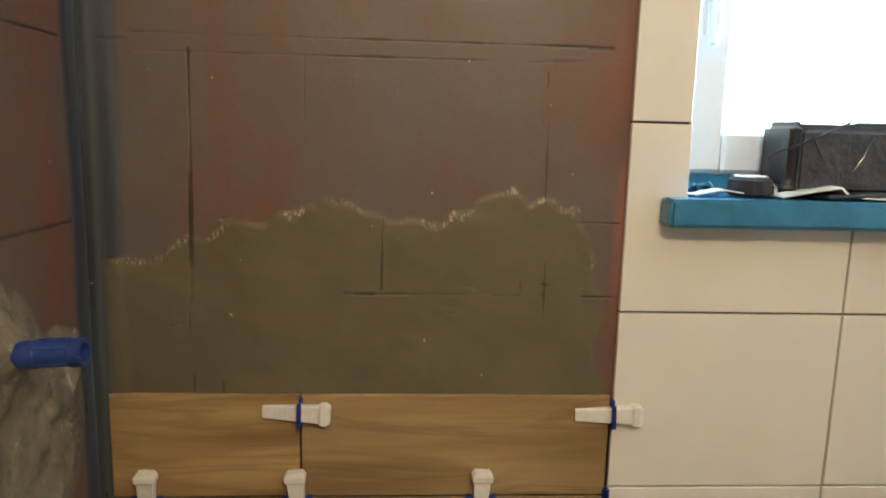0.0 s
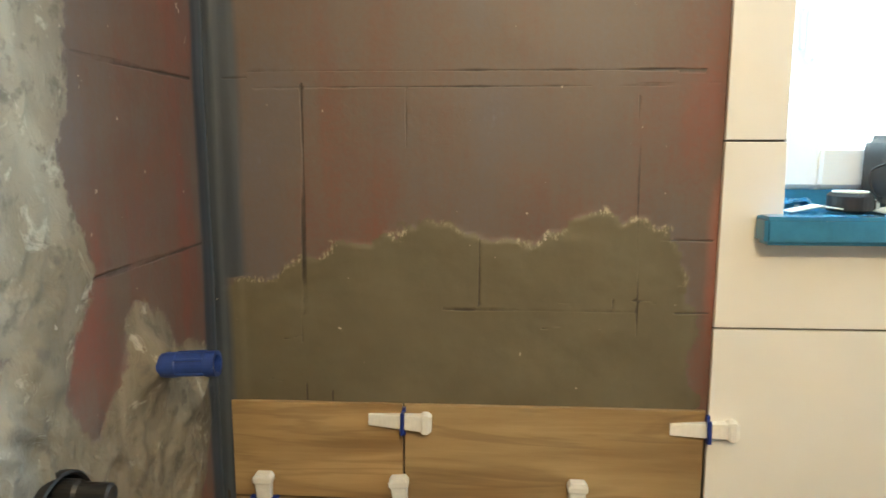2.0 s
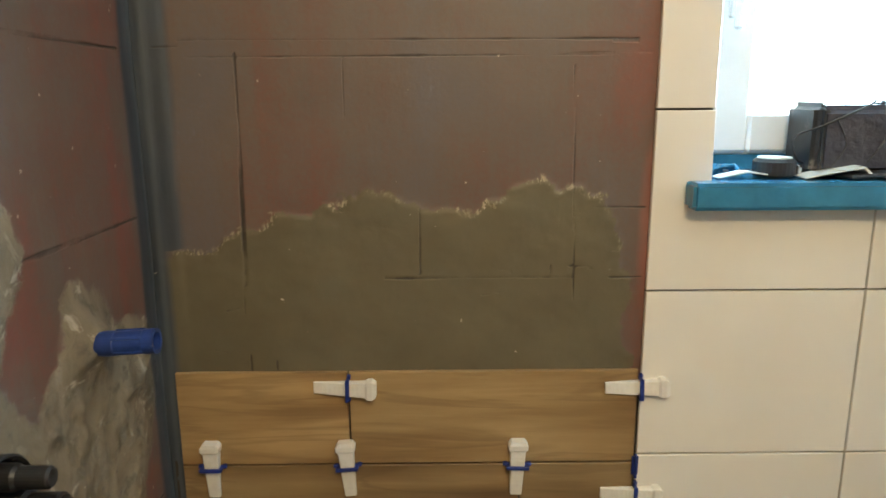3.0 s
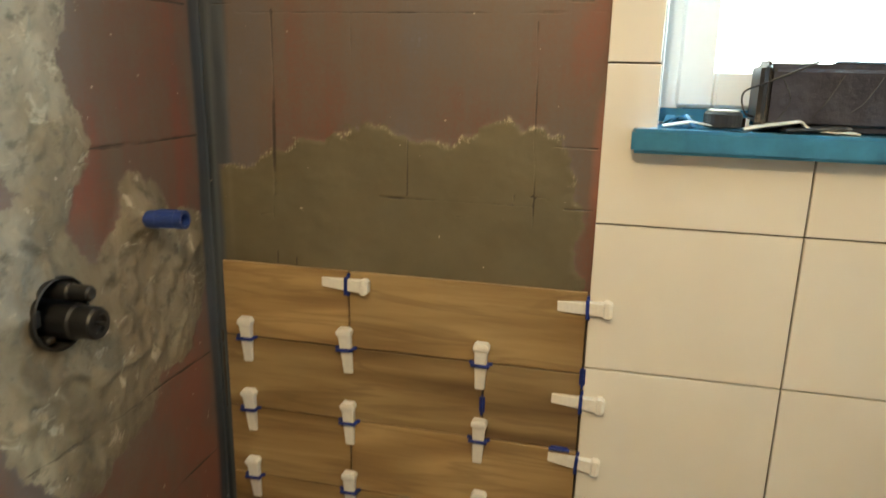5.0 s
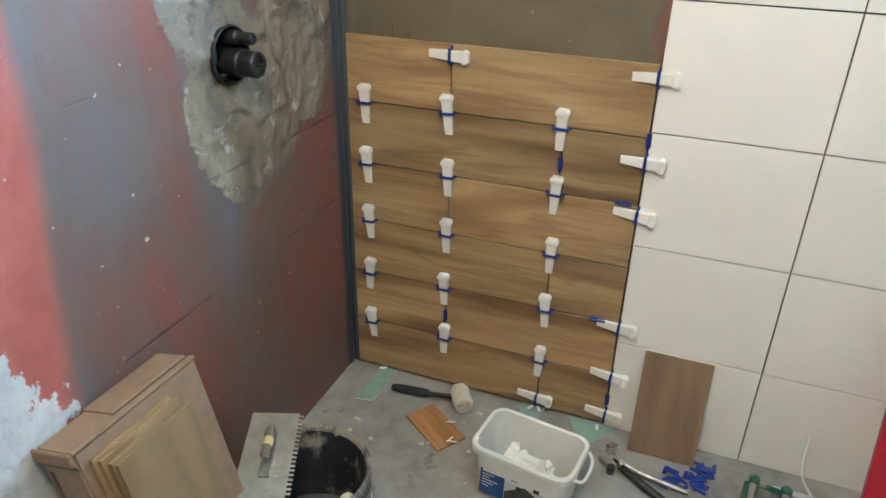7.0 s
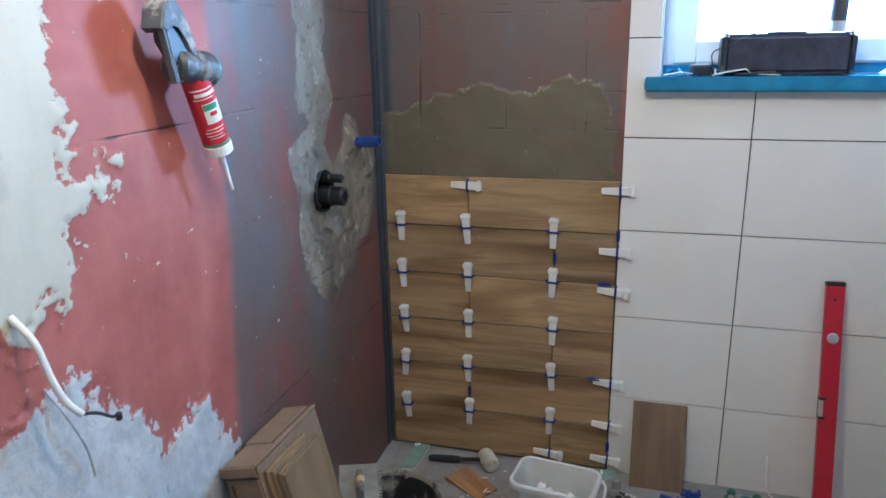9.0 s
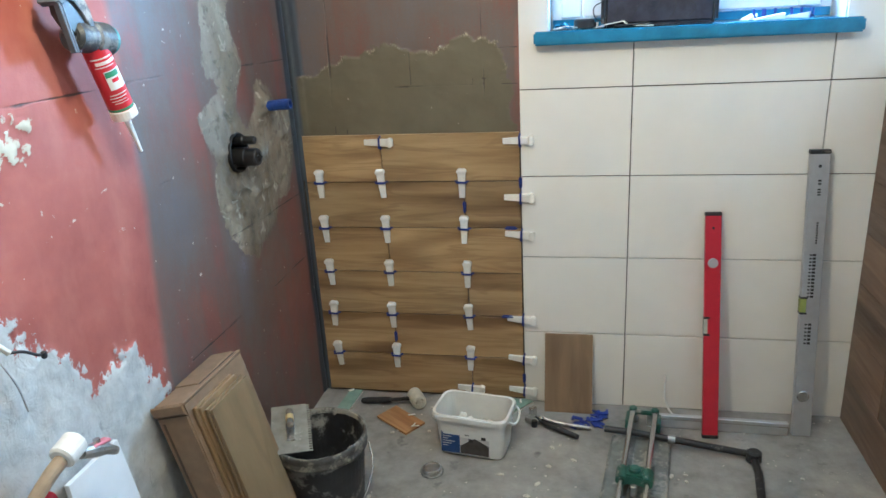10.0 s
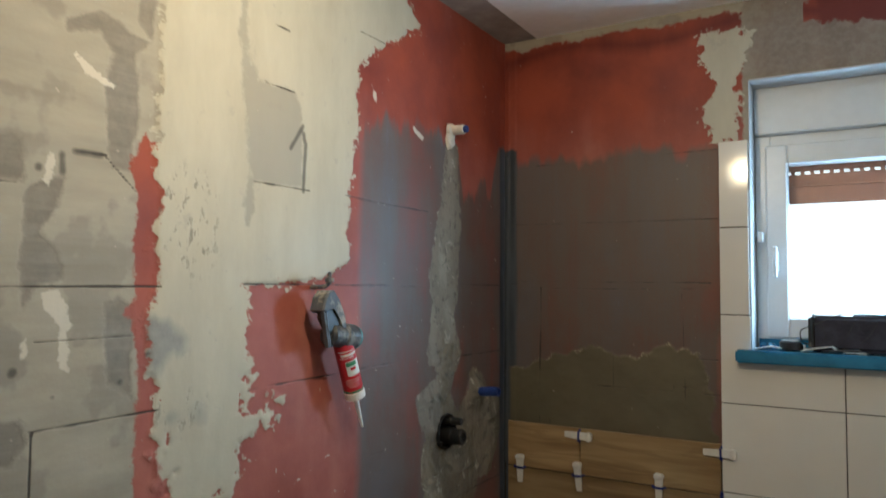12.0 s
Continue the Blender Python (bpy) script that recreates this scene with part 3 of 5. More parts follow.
fields["chip"] = np.maximum(np.maximum(scratch, np.max([inside(u, v, o) for o in CHIPS], 0)), np.max([r - np.hypot((u - a) * k, v - b) for a, b, r, k in drops], 0) + 0.3 * wob)
fields["mark"] = np.maximum(near_lines(u, v, [(0.072, 1.85, 0.078, 1.975), (0.066, 2.02, 0.022, 1.955), (0.07, 2.0, 0.074, 1.98), (-0.577, 1.842, -0.575, 1.81), (-0.552, 1.852, -0.50, 1.852)], 0.006),
                            np.max([r - np.hypot(u - y0, v - z0) for y0, z0, r in ((-0.619, 1.813, 0.007), (-0.652, 1.451, 0.008), (-0.385, 1.462, 0.005), (-0.446, 1.412, 0.006), (-0.58, 1.40, 0.003))], 0))
lump = np.clip(mortar / 0.05, 0, 1)
crease = 1 - np.abs(2 * smooth_noise(u + 0.05 * rough(u, v, 0.06, 41), v * 0.6, 0.05, 42) - 1)
ridge = 1 - np.abs(2 * smooth_noise(u * 1.1 + 0.5 * v + 0.04 * rough(u, v, 0.05, 46), v * 0.35, 0.06, 47) - 1)
depth = (0.012 * lump * np.clip(1.0 - 0.6 * (v - 1.40) / 0.2, 0.4, 1.0) * (0.30 + 0.55 * rough(u, v * 0.7, 0.12, 40, 3) + 0.22 * crease ** 6 + 0.75 * ridge ** 9 + 0.50 * rough(u, v, 0.024, 44, 2)) + 0.0035 * np.clip(cream / 0.006, 0, 1) + 0.004 * np.clip(low / 0.006, 0, 1)
         + 0.008 * rough(u, v, 0.10, 50) * np.clip(low / 0.04, 0, 1) + 0.0022 * rough(u, v, 0.16, 55) + 0.0030 * np.clip((u - 1.255) / 0.008, 0, 1) + 0.0030 * np.clip(1 - np.abs(u - 1.280) / 0.007, 0, 1))
depth = depth + 0.030 * np.exp(-((u - 1.032) ** 2 + (v - 1.210) ** 2) / 0.036 ** 2) * (1 + 0.8 * rough(u, v, 0.025, 48, 2))
sheet("coating", u, v, (XL - 0.008 + depth, u, v), lambda a, b: np.hypot(a - HOLE_Y, b - HOLE_Z) > HOLE_R - 0.004, fields, wall_west)

# coating of the north wall: u runs along x
u, v = np.meshgrid(np.arange(XL - 0.006, XR + 0.001, 0.005), np.arange(0.0, ZC + 0.001, 0.005), indexing="ij")
wob = rough(u, v, 0.06, 70)
EDGE = [(-0.50, 1.275), (-0.40, 1.28), (-0.34, 1.29), (-0.28, 1.32), (-0.23, 1.34), (-0.17, 1.338), (-0.12, 1.37), (-0.08, 1.392), (-0.04, 1.38), (0.01, 1.352), (0.10, 1.35), (0.16, 1.382),
        (0.21, 1.392), (0.26, 1.38), (0.31, 1.37), (0.335, 1.35), (0.345, 1.30), (0.36, 1.20), (0.37, 0.9), (-0.50, 0.9)]
wet = inside(u, v, EDGE) + 0.014 * wob + 0.020 * rough(u, v, 0.030, 80, 3)
PATCH = [(0.335, 2.51), (0.377, 2.51), (0.518, 2.50), (0.511, 2.44), (0.465, 2.38), (0.44, 2.30), (0.459, 2.26), (0.459, 2.21), (0.453, 2.123), (0.373, 2.121), (0.332, 2.226), (0.374, 2.262), (0.386, 2.321), (0.334, 2.41)]
marks = [(-0.28, 1.60, -0.29, 1.17), (0.26, 1.58, 0.27, 1.19), (-0.37, 1.622, 0.36, 1.62), (-0.36, 1.593, 0.385, 1.598), (-0.11, 1.59, -0.11, 1.50), (0.01, 1.35, 0.01, 1.24), (-0.05, 1.232, 0.265, 1.232),
         (-0.41, 1.85, 0.385, 1.845), (-0.3, 2.085, 0.385, 2.09), (0.30, 1.352, 0.385, 1.35), (0.33, 1.23, 0.385, 1.23), (0.32, 1.617, 0.36, 1.617), (-0.05, 1.232, 0.0, 1.231), (-0.41, 1.61, -0.37, 1.612)]
bold = [(-0.281, 1.60, -0.284, 1.22), (-0.05, 1.232, -0.005, 1.231), (0.32, 1.617, 0.36, 1.617)]
strokes = np.random.RandomState(11)
for k in range(9):
    a, b, w = strokes.uniform(-0.36, 0.30), strokes.uniform(1.08, 1.28), strokes.uniform(0.008, 0.05)
    marks.append((a, b, a + w, b + strokes.uniform(-0.004, 0.004)) if k % 3 else (a, b, a + strokes.uniform(-0.004, 0.004), b - w))
deep = np.maximum(near_lines(u, v, marks, 0.0012), near_lines(u, v, bold, 0.0018)) + 0.0018 * rough(u, v, 0.07, 90)
topline = 2.105 + 0.06 * rough(u, v * 0.2, 0.05, 95)
fields = dict(adhesive=wet, cream=inside(u, v, PATCH) + 0.03 * wob, coat=np.minimum(topline - v, 0.415 - u + 0.03 * rough(u, v, 0.2, 97)), tape=np.minimum(np.where(v > 1.283, -0.386, -0.417) - u, 2.16 - v + 0.03 * wob), fold=np.minimum(0.0045 - np.abs(u + 0.426), 2.13 - v), groove=deep, tone_sheen=0.048 - 0.03 * np.clip((v - 1.60) / 0.3, 0, 1) + 0.025 * rough(u, v * 0.2, 0.10, 140, 2) - 0.085 * np.clip((u - 0.30) / 0.08, 0, 1),
              deep=np.maximum(0.022 - np.abs(v - 2.528 + 0.02 * np.sin(u * 9)), np.minimum(u - 0.70, v - 2.40)), tan=u - 0.47,
              chip=np.maximum(near_lines(u, v, [(-0.061, 1.415, -0.059, 1.442), (0.07, 1.352, 0.10, 1.35), (0.0, 1.352, 0.04, 1.353), (-0.19, 1.262, -0.16, 1.266)], -0.0028), 0.001 - np.hypot((u - 0.083) * 0.6, v - 1.434)),
              bare=np.maximum(np.minimum(u - 0.47, np.where(u > 0.66, 2.43, 2.56) + 0.12 * rough(u, v, 0.25, 98) - v), v - 2.568 + 0.02 * wob), orange=v - 2.15,
              crest=np.clip(1 - np.abs(wet - 0.003) / 0.012, 0, 1) * (rough(u, v, 0.03, 110, 3) * 1.1 + 0.62) * (v > 1.27))
depth = (0.0026 * np.clip(wet / 0.007, 0, 1) * (0.8 + 0.5 * wob) + 0.0012 * np.clip(1 - np.abs(wet - 0.005) / 0.008, 0, 1) * (smooth_noise(u, v, 0.010, 120) > 0.5) + 0.0012 * rough(u, v, 0.15, 125)
         + 0.002 * np.clip((-0.388 - u) / 0.008, 0, 1) + 0.0028 * np.clip(1 - np.abs(u + 0.424) / 0.006, 0, 1)
         + 0.0015 * np.clip(wet / 0.03, 0, 1) * np.clip(rough(u * 0.5, v, 0.03, 130, 3), 0, 1))
GRID_KEEP = lambda a, b: ~((a > 0.394) & (b < 2.110) & (a < WX0 + 0.001)) & ~((a > WX0) & (b < WZ1)) & ~((a > WX1) & (b < 2.110)) & ~((b < 1.03) & (a > -0.40))
sheet("coating", u, v, (u, YB - depth, v), GRID_KEEP, fields, wall_north)

# ---- tiles on the north wall ----
FACE = 1.280
TW, TH = 0.604, 0.302


def wall_piece(name, outline, face, material):
    """One tile whose local origin is its own corner, so that the print differs from tile to tile."""
    x0, z0 = min(p[0] for p in outline), min(p[1] for p in outline)
    bm = prism(bmesh.new(), [(x - x0, z - z0) for x, z in outline], 0.0, 0.0095, 0.0012)
    ob = part(name, bm, material, wall_north)
    ob.location = (x0, face + rng.uniform(-0.0003, 0.0003), z0)
    return ob


def rect(x0, x1, z0, z1, gap=0.0017):
    return [(x0 + gap, z0 + gap), (x1 - gap, z0 + gap), (x1 - gap, z1 - gap), (x0 + gap, z1 - gap)]


tile_cols = [(0.390, 0.765), (0.765, 1.368), (1.368, XR)]
for row in range(7):
    z0, z1 = row * TH, (row + 1) * TH
    for k, (x0, x1) in enumerate(tile_cols):
        g = 0.0017
        if row < 4:
            shape = rect(x0, x1, z0, z1)
        elif row == 4 and k == 0:
            shape = [(x0 + g, z0 + g), (x1 - g, z0 + g), (x1 - g, WZ0), (WX0 - 0.003, WZ0), (WX0 - 0.003, z1 - g), (x0 + g, z1 - g)]
        elif row == 4 and k == 1:
            shape = rect(x0, x1, z0, WZ0)
        elif row == 4:
            shape = [(x0 + g, z0 + g), (x1 - g, z0 + g), (x1 - g, z1 - g), (WX1 + 0.003, z1 - g), (WX1 + 0.003, WZ0), (x0 + g, WZ0)]
        elif k == 1:
            continue
        else:
            shape = rect(x0, WX0 - 0.003, z0, z1) if k == 0 else rect(WX1 + 0.003, x1, z0, z1)
        wall_piece("wall_tile", shape, FACE, WHITE_TILE)

ROW = 0.1768
WOOD_TOP, WX_L, WX_R = 1.067, -0.419, 0.3885
for k in range(6):
    z1 = WOOD_TOP - k * ROW
    z0 = max(z1 - ROW, 0.010)
    cut = -0.118 if k % 2 == 0 else 0.183
    wall_piece("wood_tile", rect(WX_L, cut, z0, z1, 0.0017), FACE + 0.001, WOOD_TILE)
    wall_piece("wood_tile", rect(cut, WX_R, z0, z1, 0.0017), FACE + 0.001, WOOD_TILE)
part("tile_bed", box(bmesh.new(), (0.392, 1.2897, 0.003), (XR - 0.001, 1.2935, WZ0 - 0.004)), JOINT, wall_north)
part("tile_bed", box(bmesh.new(), (0.392, 1.2897, WZ0), (WX0 - 0.005, 1.2935, 2.110)), JOINT, wall_north)
part("tile_bed", box(bmesh.new(), (WX1 + 0.005, 1.2897, WZ0), (XR - 0.001, 1.2935, 2.110)), JOINT, wall_north)
part("tile_bed", box(bmesh.new(), (XL, 1.2905, 0.004), (0.389, 1.303, 1.04)), JOINT, wall_north)

# ---- window ----
window = tagged(new("window_1"), "white plastic window with a brown roller shutter partly down", "window", kind="structure")
WY = 1.425


def ring_frame(x0, x1, z0, z1, w, y0, y1, bevel=0.004):
    bm = bmesh.new()
    box(bm, (x0, y0, z0), (x0 + w, y1, z1), bevel)
    box(bm, (x1 - w, y0, z0), (x1, y1, z1), bevel)
    box(bm, (x0 + w - 0.001, y0, z0), (x1 - w + 0.001, y1, z0 + w), bevel)
    box(bm, (x0 + w - 0.001, y0, z1 - w), (x1 - w + 0.001, y1, z1), bevel)
    return bm


FZ0, FZ1 = 1.392, 2.145
part("window_frame", ring_frame(WX0 + 0.002, WX1 - 0.002, FZ0, FZ1, 0.052, WY, WY + 0.07), PVC, window)
sash = part("sash", ring_frame(WX0 + 0.036, WX1 - 0.036, FZ0 + 0.036, FZ1 - 0.036, 0.072, WY - 0.014, WY + 0.05, 0.006), PVC, window)
part("pane", box(bmesh.new(), (WX0 + 0.10, WY + 0.018, FZ0 + 0.10), (WX1 - 0.10, WY + 0.022, FZ1 - 0.10)), GLASS, window).visible_shadow = False
part("shutter_box", box(bmesh.new(), (WX0 + 0.002, WY - 0.02, FZ1 + 0.004), (WX1 - 0.002, WY + 0.08, WZ1 - 0.003), 0.005), PVC, window, "white shutter box panel above the window")
for k in range(3):
    zt = 2.075 - k * 0.053
    bm = bmesh.new()
    if k < 2:
        n_slots = 26
        pitch = (WX1 - WX0 - 0.10) / n_slots
        box(bm, (WX0 + 0.05, WY + 0.085, zt - 0.053), (WX1 - 0.05, WY + 0.094, zt - 0.009))
        for i in range(n_slots):
            xa = WX0 + 0.05 + i * pitch
            box(bm, (xa, WY + 0.085, zt - 0.009), (xa + pitch * 0.45, WY + 0.094, zt - 0.0005))
    else:
        box(bm, (WX0 + 0.05, WY + 0.085, zt - 0.063), (WX1 - 0.05, WY + 0.094, zt - 0.0005), 0.002)
    part("shutter_slat", bm, SLAT, window)
bm = bmesh.new()
box(bm, (WX0 + 0.012, WY - 0.05, 1.765), (WX0 + 0.03, WY - 0.012, 1.80), 0.003)
part("hinge_cover", bm, PVC, window)
bm = bmesh.new()
box(bm, (WX0 + 0.055, WY - 0.024, 1.66), (WX0 + 0.078, WY - 0.014, 1.73), 0.003)
box(bm, (WX0 + 0.058, WY - 0.045, 1.64), (WX0 + 0.075, WY - 0.030, 1.75), 0.005)
box(bm, (WX0 + 0.060, WY - 0.034, 1.70), (WX0 + 0.073, WY - 0.018, 1.72))
part("window_handle", bm, PVC, window)
part("film_strip", box(bmesh.new(), (WX0 + 0.008, WY - 0.0035, 1.3975), (WX1 - 0.008, WY - 0.0008, 1.425)), SILL_FILM, window, "blue protective film strip on the frame")
sill = part("window_sill", box(box(bmesh.new(), (0.447, 1.272, WZ0 + 0.0015), (1.430, WY + 0.03, 1.394), 0.002), (0.444, 1.232, 1.352), (1.432, 1.2795, 1.396), 0.006, seg=2), SILL_FILM, window, "window sill wrapped in blue protective film")
bm = bmesh.new()
box(bm, (WX0 - 0.004, 1.293, 1.395), (WX0 + 0.001, WY + 0.06, WZ1), 0.001)
box(bm, (WX1 - 0.001, 1.293, 1.395), (WX1 + 0.004, WY + 0.06, WZ1), 0.001)
box(bm, (WX0 + 0.001, 1.289, WZ1 - 0.002), (WX1 - 0.001, WY + 0.06, WZ1 + 0.004), 0.001)
part("reveal", bm, plain("reveal_paint", (0.50, 0.50, 0.50), 0.6, grain=20, vary=0.08, bump=0.0006), window)
backdrop = tagged(part("backdrop", box(bmesh.new(), (-1.5, 3.0, 0.0), (3.5, 3.02, 4.0)), DAYLIGHT), "bright overcast daylight outside the window", "backdrop", kind="structure")

# ---- low tiled wall on the east side ----
low_wall = slab("wall_east_low", (XR + 0.010, YF, -0.01), (XR + 0.30, YB + 0.002, 1.25), RAW, "low wall clad in brown wood-look tiles")
for i in range(8):
    for j in range(2):
        z0, z1 = i * 0.177, min((i + 1) * 0.177, 1.26)
        y1 = FACE - 0.004 - j * 0.602 - (0.3 if i % 2 else 0.0)
        spans = [(y1 - 0.6, y1)] + ([(y1 + 0.002, FACE - 0.004)] if j == 0 and i % 2 else [])
        for a, b in spans:
            bm = box(bmesh.new(), (0, -0.0095, 0), (b - a - 0.002, 0, z1 - z0 - 0.002), 0.001)
            ob = part("wood_tile", bm, WALNUT_TILE, low_wall)
            ob.matrix_world = pose(XR, b, z0 + 0.001, 0, 0, -90)
part("cap", box(bmesh.new(), (XR, YF, 1.251), (XR + 0.31, YB, 1.26), 0.001), WALNUT_TILE, low_wall)

# ---- materials of the loose things ----
CARD = plain("brown_cardboard", (0.215, 0.142, 0.084), 0.8, grain=30, vary=0.15, bump=0.0006)
CARD_DARK = plain("cardboard_slot", (0.075, 0.050, 0.035), 0.9, grain=40, vary=0.2)
BLACK_PLASTIC = plain("black_plastic", (0.016, 0.016, 0.018), 0.45, grain=60, vary=0.3, dirt=(0.15, 0.14, 0.125), dirt_at=0.63)
BUCKET = plain("black_bucket_with_mortar", (0.022, 0.022, 0.024), 0.5, grain=22, vary=0.3, bump=0.002, dirt=(0.25, 0.235, 0.20), dirt_at=0.56)
BUCKET_RIM = plain("mortar_crusted_rim", (0.075, 0.072, 0.066), 0.8, grain=34, vary=0.35, bump=0.003, dirt=(0.24, 0.225, 0.185), dirt_at=0.50)
GREY_STEEL = plain("dull_steel", (0.38, 0.37, 0.35), 0.42, 0.85, grain=35, vary=0.2, dirt=(0.33, 0.31, 0.27), dirt_at=0.55)
BRIGHT_STEEL = plain("bright_steel", (0.62, 0.62, 0.61), 0.22, 1.0, grain=50, vary=0.12)
ALU = plain("anodised_aluminium", (0.50, 0.51, 0.53), 0.42, 0.55, grain=30, vary=0.08)
PALE_HANDLE = plain("lacquered_handle_wood", (0.60, 0.46, 0.20), 0.4, grain=30, vary=0.15)
RUBBER_WHITE = plain("dirty_white_rubber", (0.58, 0.54, 0.44), 0.6, grain=25, vary=0.2, dirt=(0.30, 0.27, 0.21), dirt_at=0.62)
TEAL = plain("green_plasterboard", (0.235, 0.335, 0.275), 0.8, grain=40, vary=0.12)
GYPSUM = plain("gypsum_core", (0.62, 0.60, 0.55), 0.9, grain=40, vary=0.1)
TUB = plain("translucent_white_plastic", (0.70, 0.70, 0.67), 0.35, grain=25, vary=0.05)
LABEL_BLUE = plain("blue_print", (0.020, 0.060, 0.200), 0.35, grain=40, vary=0.2)
LABEL_GREY = plain("pale_photo_print", (0.52, 0.51, 0.52), 0.35, grain=20, vary=0.15)
LABEL_DARK = plain("dark_print", (0.05, 0.045, 0.045), 0.4, grain=60, vary=0.3)
RED_PAINT = plain("red_powder_coat", (0.42, 0.012, 0.028), 0.32, grain=40, vary=0.08)
VIAL = plain("green_vial", (0.36, 0.42, 0.12), 0.15, grain=20, vary=0.1)
GREEN_PAINT = plain("green_hammered_paint", (0.024, 0.095, 0.068), 0.42, grain=60, vary=0.3, dirt=(0.34, 0.32, 0.28), dirt_at=0.60)
BASE_GREY = plain("dusty_grey_rubber", (0.17, 0.18, 0.17), 0.8, grain=30, vary=0.3, dirt=(0.34, 0.33, 0.30), dirt_at=0.56)
WHITE_CABLE = plain("white_cable_sheath", (0.72, 0.71, 0.67), 0.45, grain=60, vary=0.06)
BLUE_PLASTIC = plain("blue_sleeve_plastic", (0.018, 0.045, 0.20), 0.35, grain=50, vary=0.25, dirt=(0.45, 0.42, 0.38), dirt_at=0.72)
GREY_CAST = plain("grey_cast_metal", (0.085, 0.097, 0.115), 0.58, 0.0, grain=40, vary=0.3, dirt=(0.36, 0.34, 0.31), dirt_at=0.57)
CARTRIDGE = plain("red_cartridge", (0.50, 0.018, 0.030), 0.35, grain=40, vary=0.1)
PAPER_LABEL = plain("white_label", (0.72, 0.74, 0.70), 0.45, grain=40, vary=0.06)
GREEN_PRINT = plain("green_print", (0.06, 0.26, 0.13), 0.45, grain=40, vary=0.1)
# black lifted towards blue: window haze on the film, put into the base colour
HAZED_BLACK = plain("hazed_black_case_in_film", (0.050, 0.050, 0.068), 0.20, grain=16, vary=0.4, bump=0.004)
PINK_PLASTIC = plain("pink_lever_plastic", (0.55, 0.16, 0.20), 0.4, grain=40, vary=0.1)
BEIGE_PIPE = plain("beige_insulation", (0.40, 0.31, 0.22), 0.7, grain=30, vary=0.2)
BOARD_WHITE = plain("white_sheet_board", (0.74, 0.75, 0.76), 0.5, grain=12, vary=0.05)
INK = plain("black_ink", (0.02, 0.02, 0.024), 0.5, grain=40, vary=0.2)
CRUMB = plain("mortar_crumbs", (0.52, 0.48, 0.41), 0.9, grain=60, vary=0.3)


# ---- tile levelling wedges and clips on the wood-look tiles ----
def levelling_wedge():
    """A white wedge pushed through a blue clip; head towards +z, back against y = 0."""
    t = thing("levelling_wedge", "white levelling wedge in a blue clip on a tile joint", "wedge", "tile levelling wedges")
    bm = bmesh.new()
    rings = []
    for z, half, deep_y in ((-0.060, 0.0095, 0.004), (-0.058, 0.0105, 0.0045), (0.030, 0.0135, 0.0165), (0.034, 0.0168, 0.0190), (0.042, 0.0172, 0.0200), (0.049, 0.0120, 0.0185)):
        rings.append([bm.verts.new(p) for p in ((-half, 0, z), (half, 0, z), (half, 0.0012 - deep_y, z), (half - 0.0012, -deep_y, z), (0.0012 - half, -deep_y, z), (-half, 0.0012 - deep_y, z))])
    for lower, upper in zip(rings, rings[1:]):
        for i in range(6):
            bm.faces.new((lower[i], lower[(i + 1) % 6], upper[(i + 1) % 6], upper[i]))
    bm.faces.new(rings[0][::-1])
    bm.faces.new(rings[-1])
    for k in range(9):
        z = -0.045 + 0.008 * k
        y = -(0.0045 + 0.012 * (z + 0.058) / 0.088)
        box(bm, (-0.008, y - 0.0005, z), (0.008, y + 0.002, z + 0.0035))
    part("wedge", bm, WEDGE, t)
    bm = bmesh.new()
    for x in (-1, 1):
        box(bm, (x * 0.0165 - 0.0035, -0.019, -0.0022), (x * 0.0165 + 0.0035, 0.0, 0.0022), 0.0008)
    box(bm, (-0.020, -0.0205, -0.0035), (0.020, -0.0165, 0.0035), 0.001)
    for x in (-1, 1):
        box(bm, (x * 0.021 - 0.004, -0.008, -0.0015), (x * 0.021 + 0.004, 0.0, 0.0045), 0.001)
    part("clip", bm, CLIP, t)
    return t


wedge = levelling_wedge()
WF = FACE + 0.0005
joints = [WOOD_TOP - k * ROW for k in range(1, 6)]
spots = [(x + rng.uniform(-0.004, 0.004), z, rng.uniform(-4, 4)) for z in joints for x in (-0.362, -0.120, 0.180)]
spots += [(-0.118, 1.038, 91), (0.183, 0.045, 93), (0.389, 1.036, 88), (0.389, 0.830, 91), (0.389, 0.690, 94), (0.389, 0.352, 92), (0.389, 0.185, 95), (0.389, 0.048, 94)]
for i, (x, z, roll) in enumerate(spots):
    m = pose(x, WF - 0.0003, z, 0, roll, 0)
    if i == 0:
        wedge.matrix_world = m
    else:
        copy_thing(wedge, m)


def clip_base():
    """A loose blue clip standing in a joint."""
    t = thing("joint_clip", "dark blue plastic clip standing in a tile joint", "clip", "loose joint clips")
    bm = bmesh.new()
    box(bm, (-0.0022, -0.010, -0.022), (0.0022, 0.0, 0.022), 0.0008)
    box(bm, (-0.006, -0.003, -0.018), (0.006, 0.0, 0.018), 0.0008)
    part("clip", bm, CLIP, t)
    return t


loose = clip_base()
for i, (x, z, roll) in enumerate([(0.183, 0.795, 0), (-0.118, 0.262, 0), (0.352, 0.715, 90), (0.330, 0.362, 90), (0.389, 0.885, 0), (0.389, 0.10, 0)]):
    m = pose(x, WF - 0.0003, z, 0, roll, 0)
    if i == 0:
        loose.matrix_world = m
    else:
        copy_thing(loose, m)

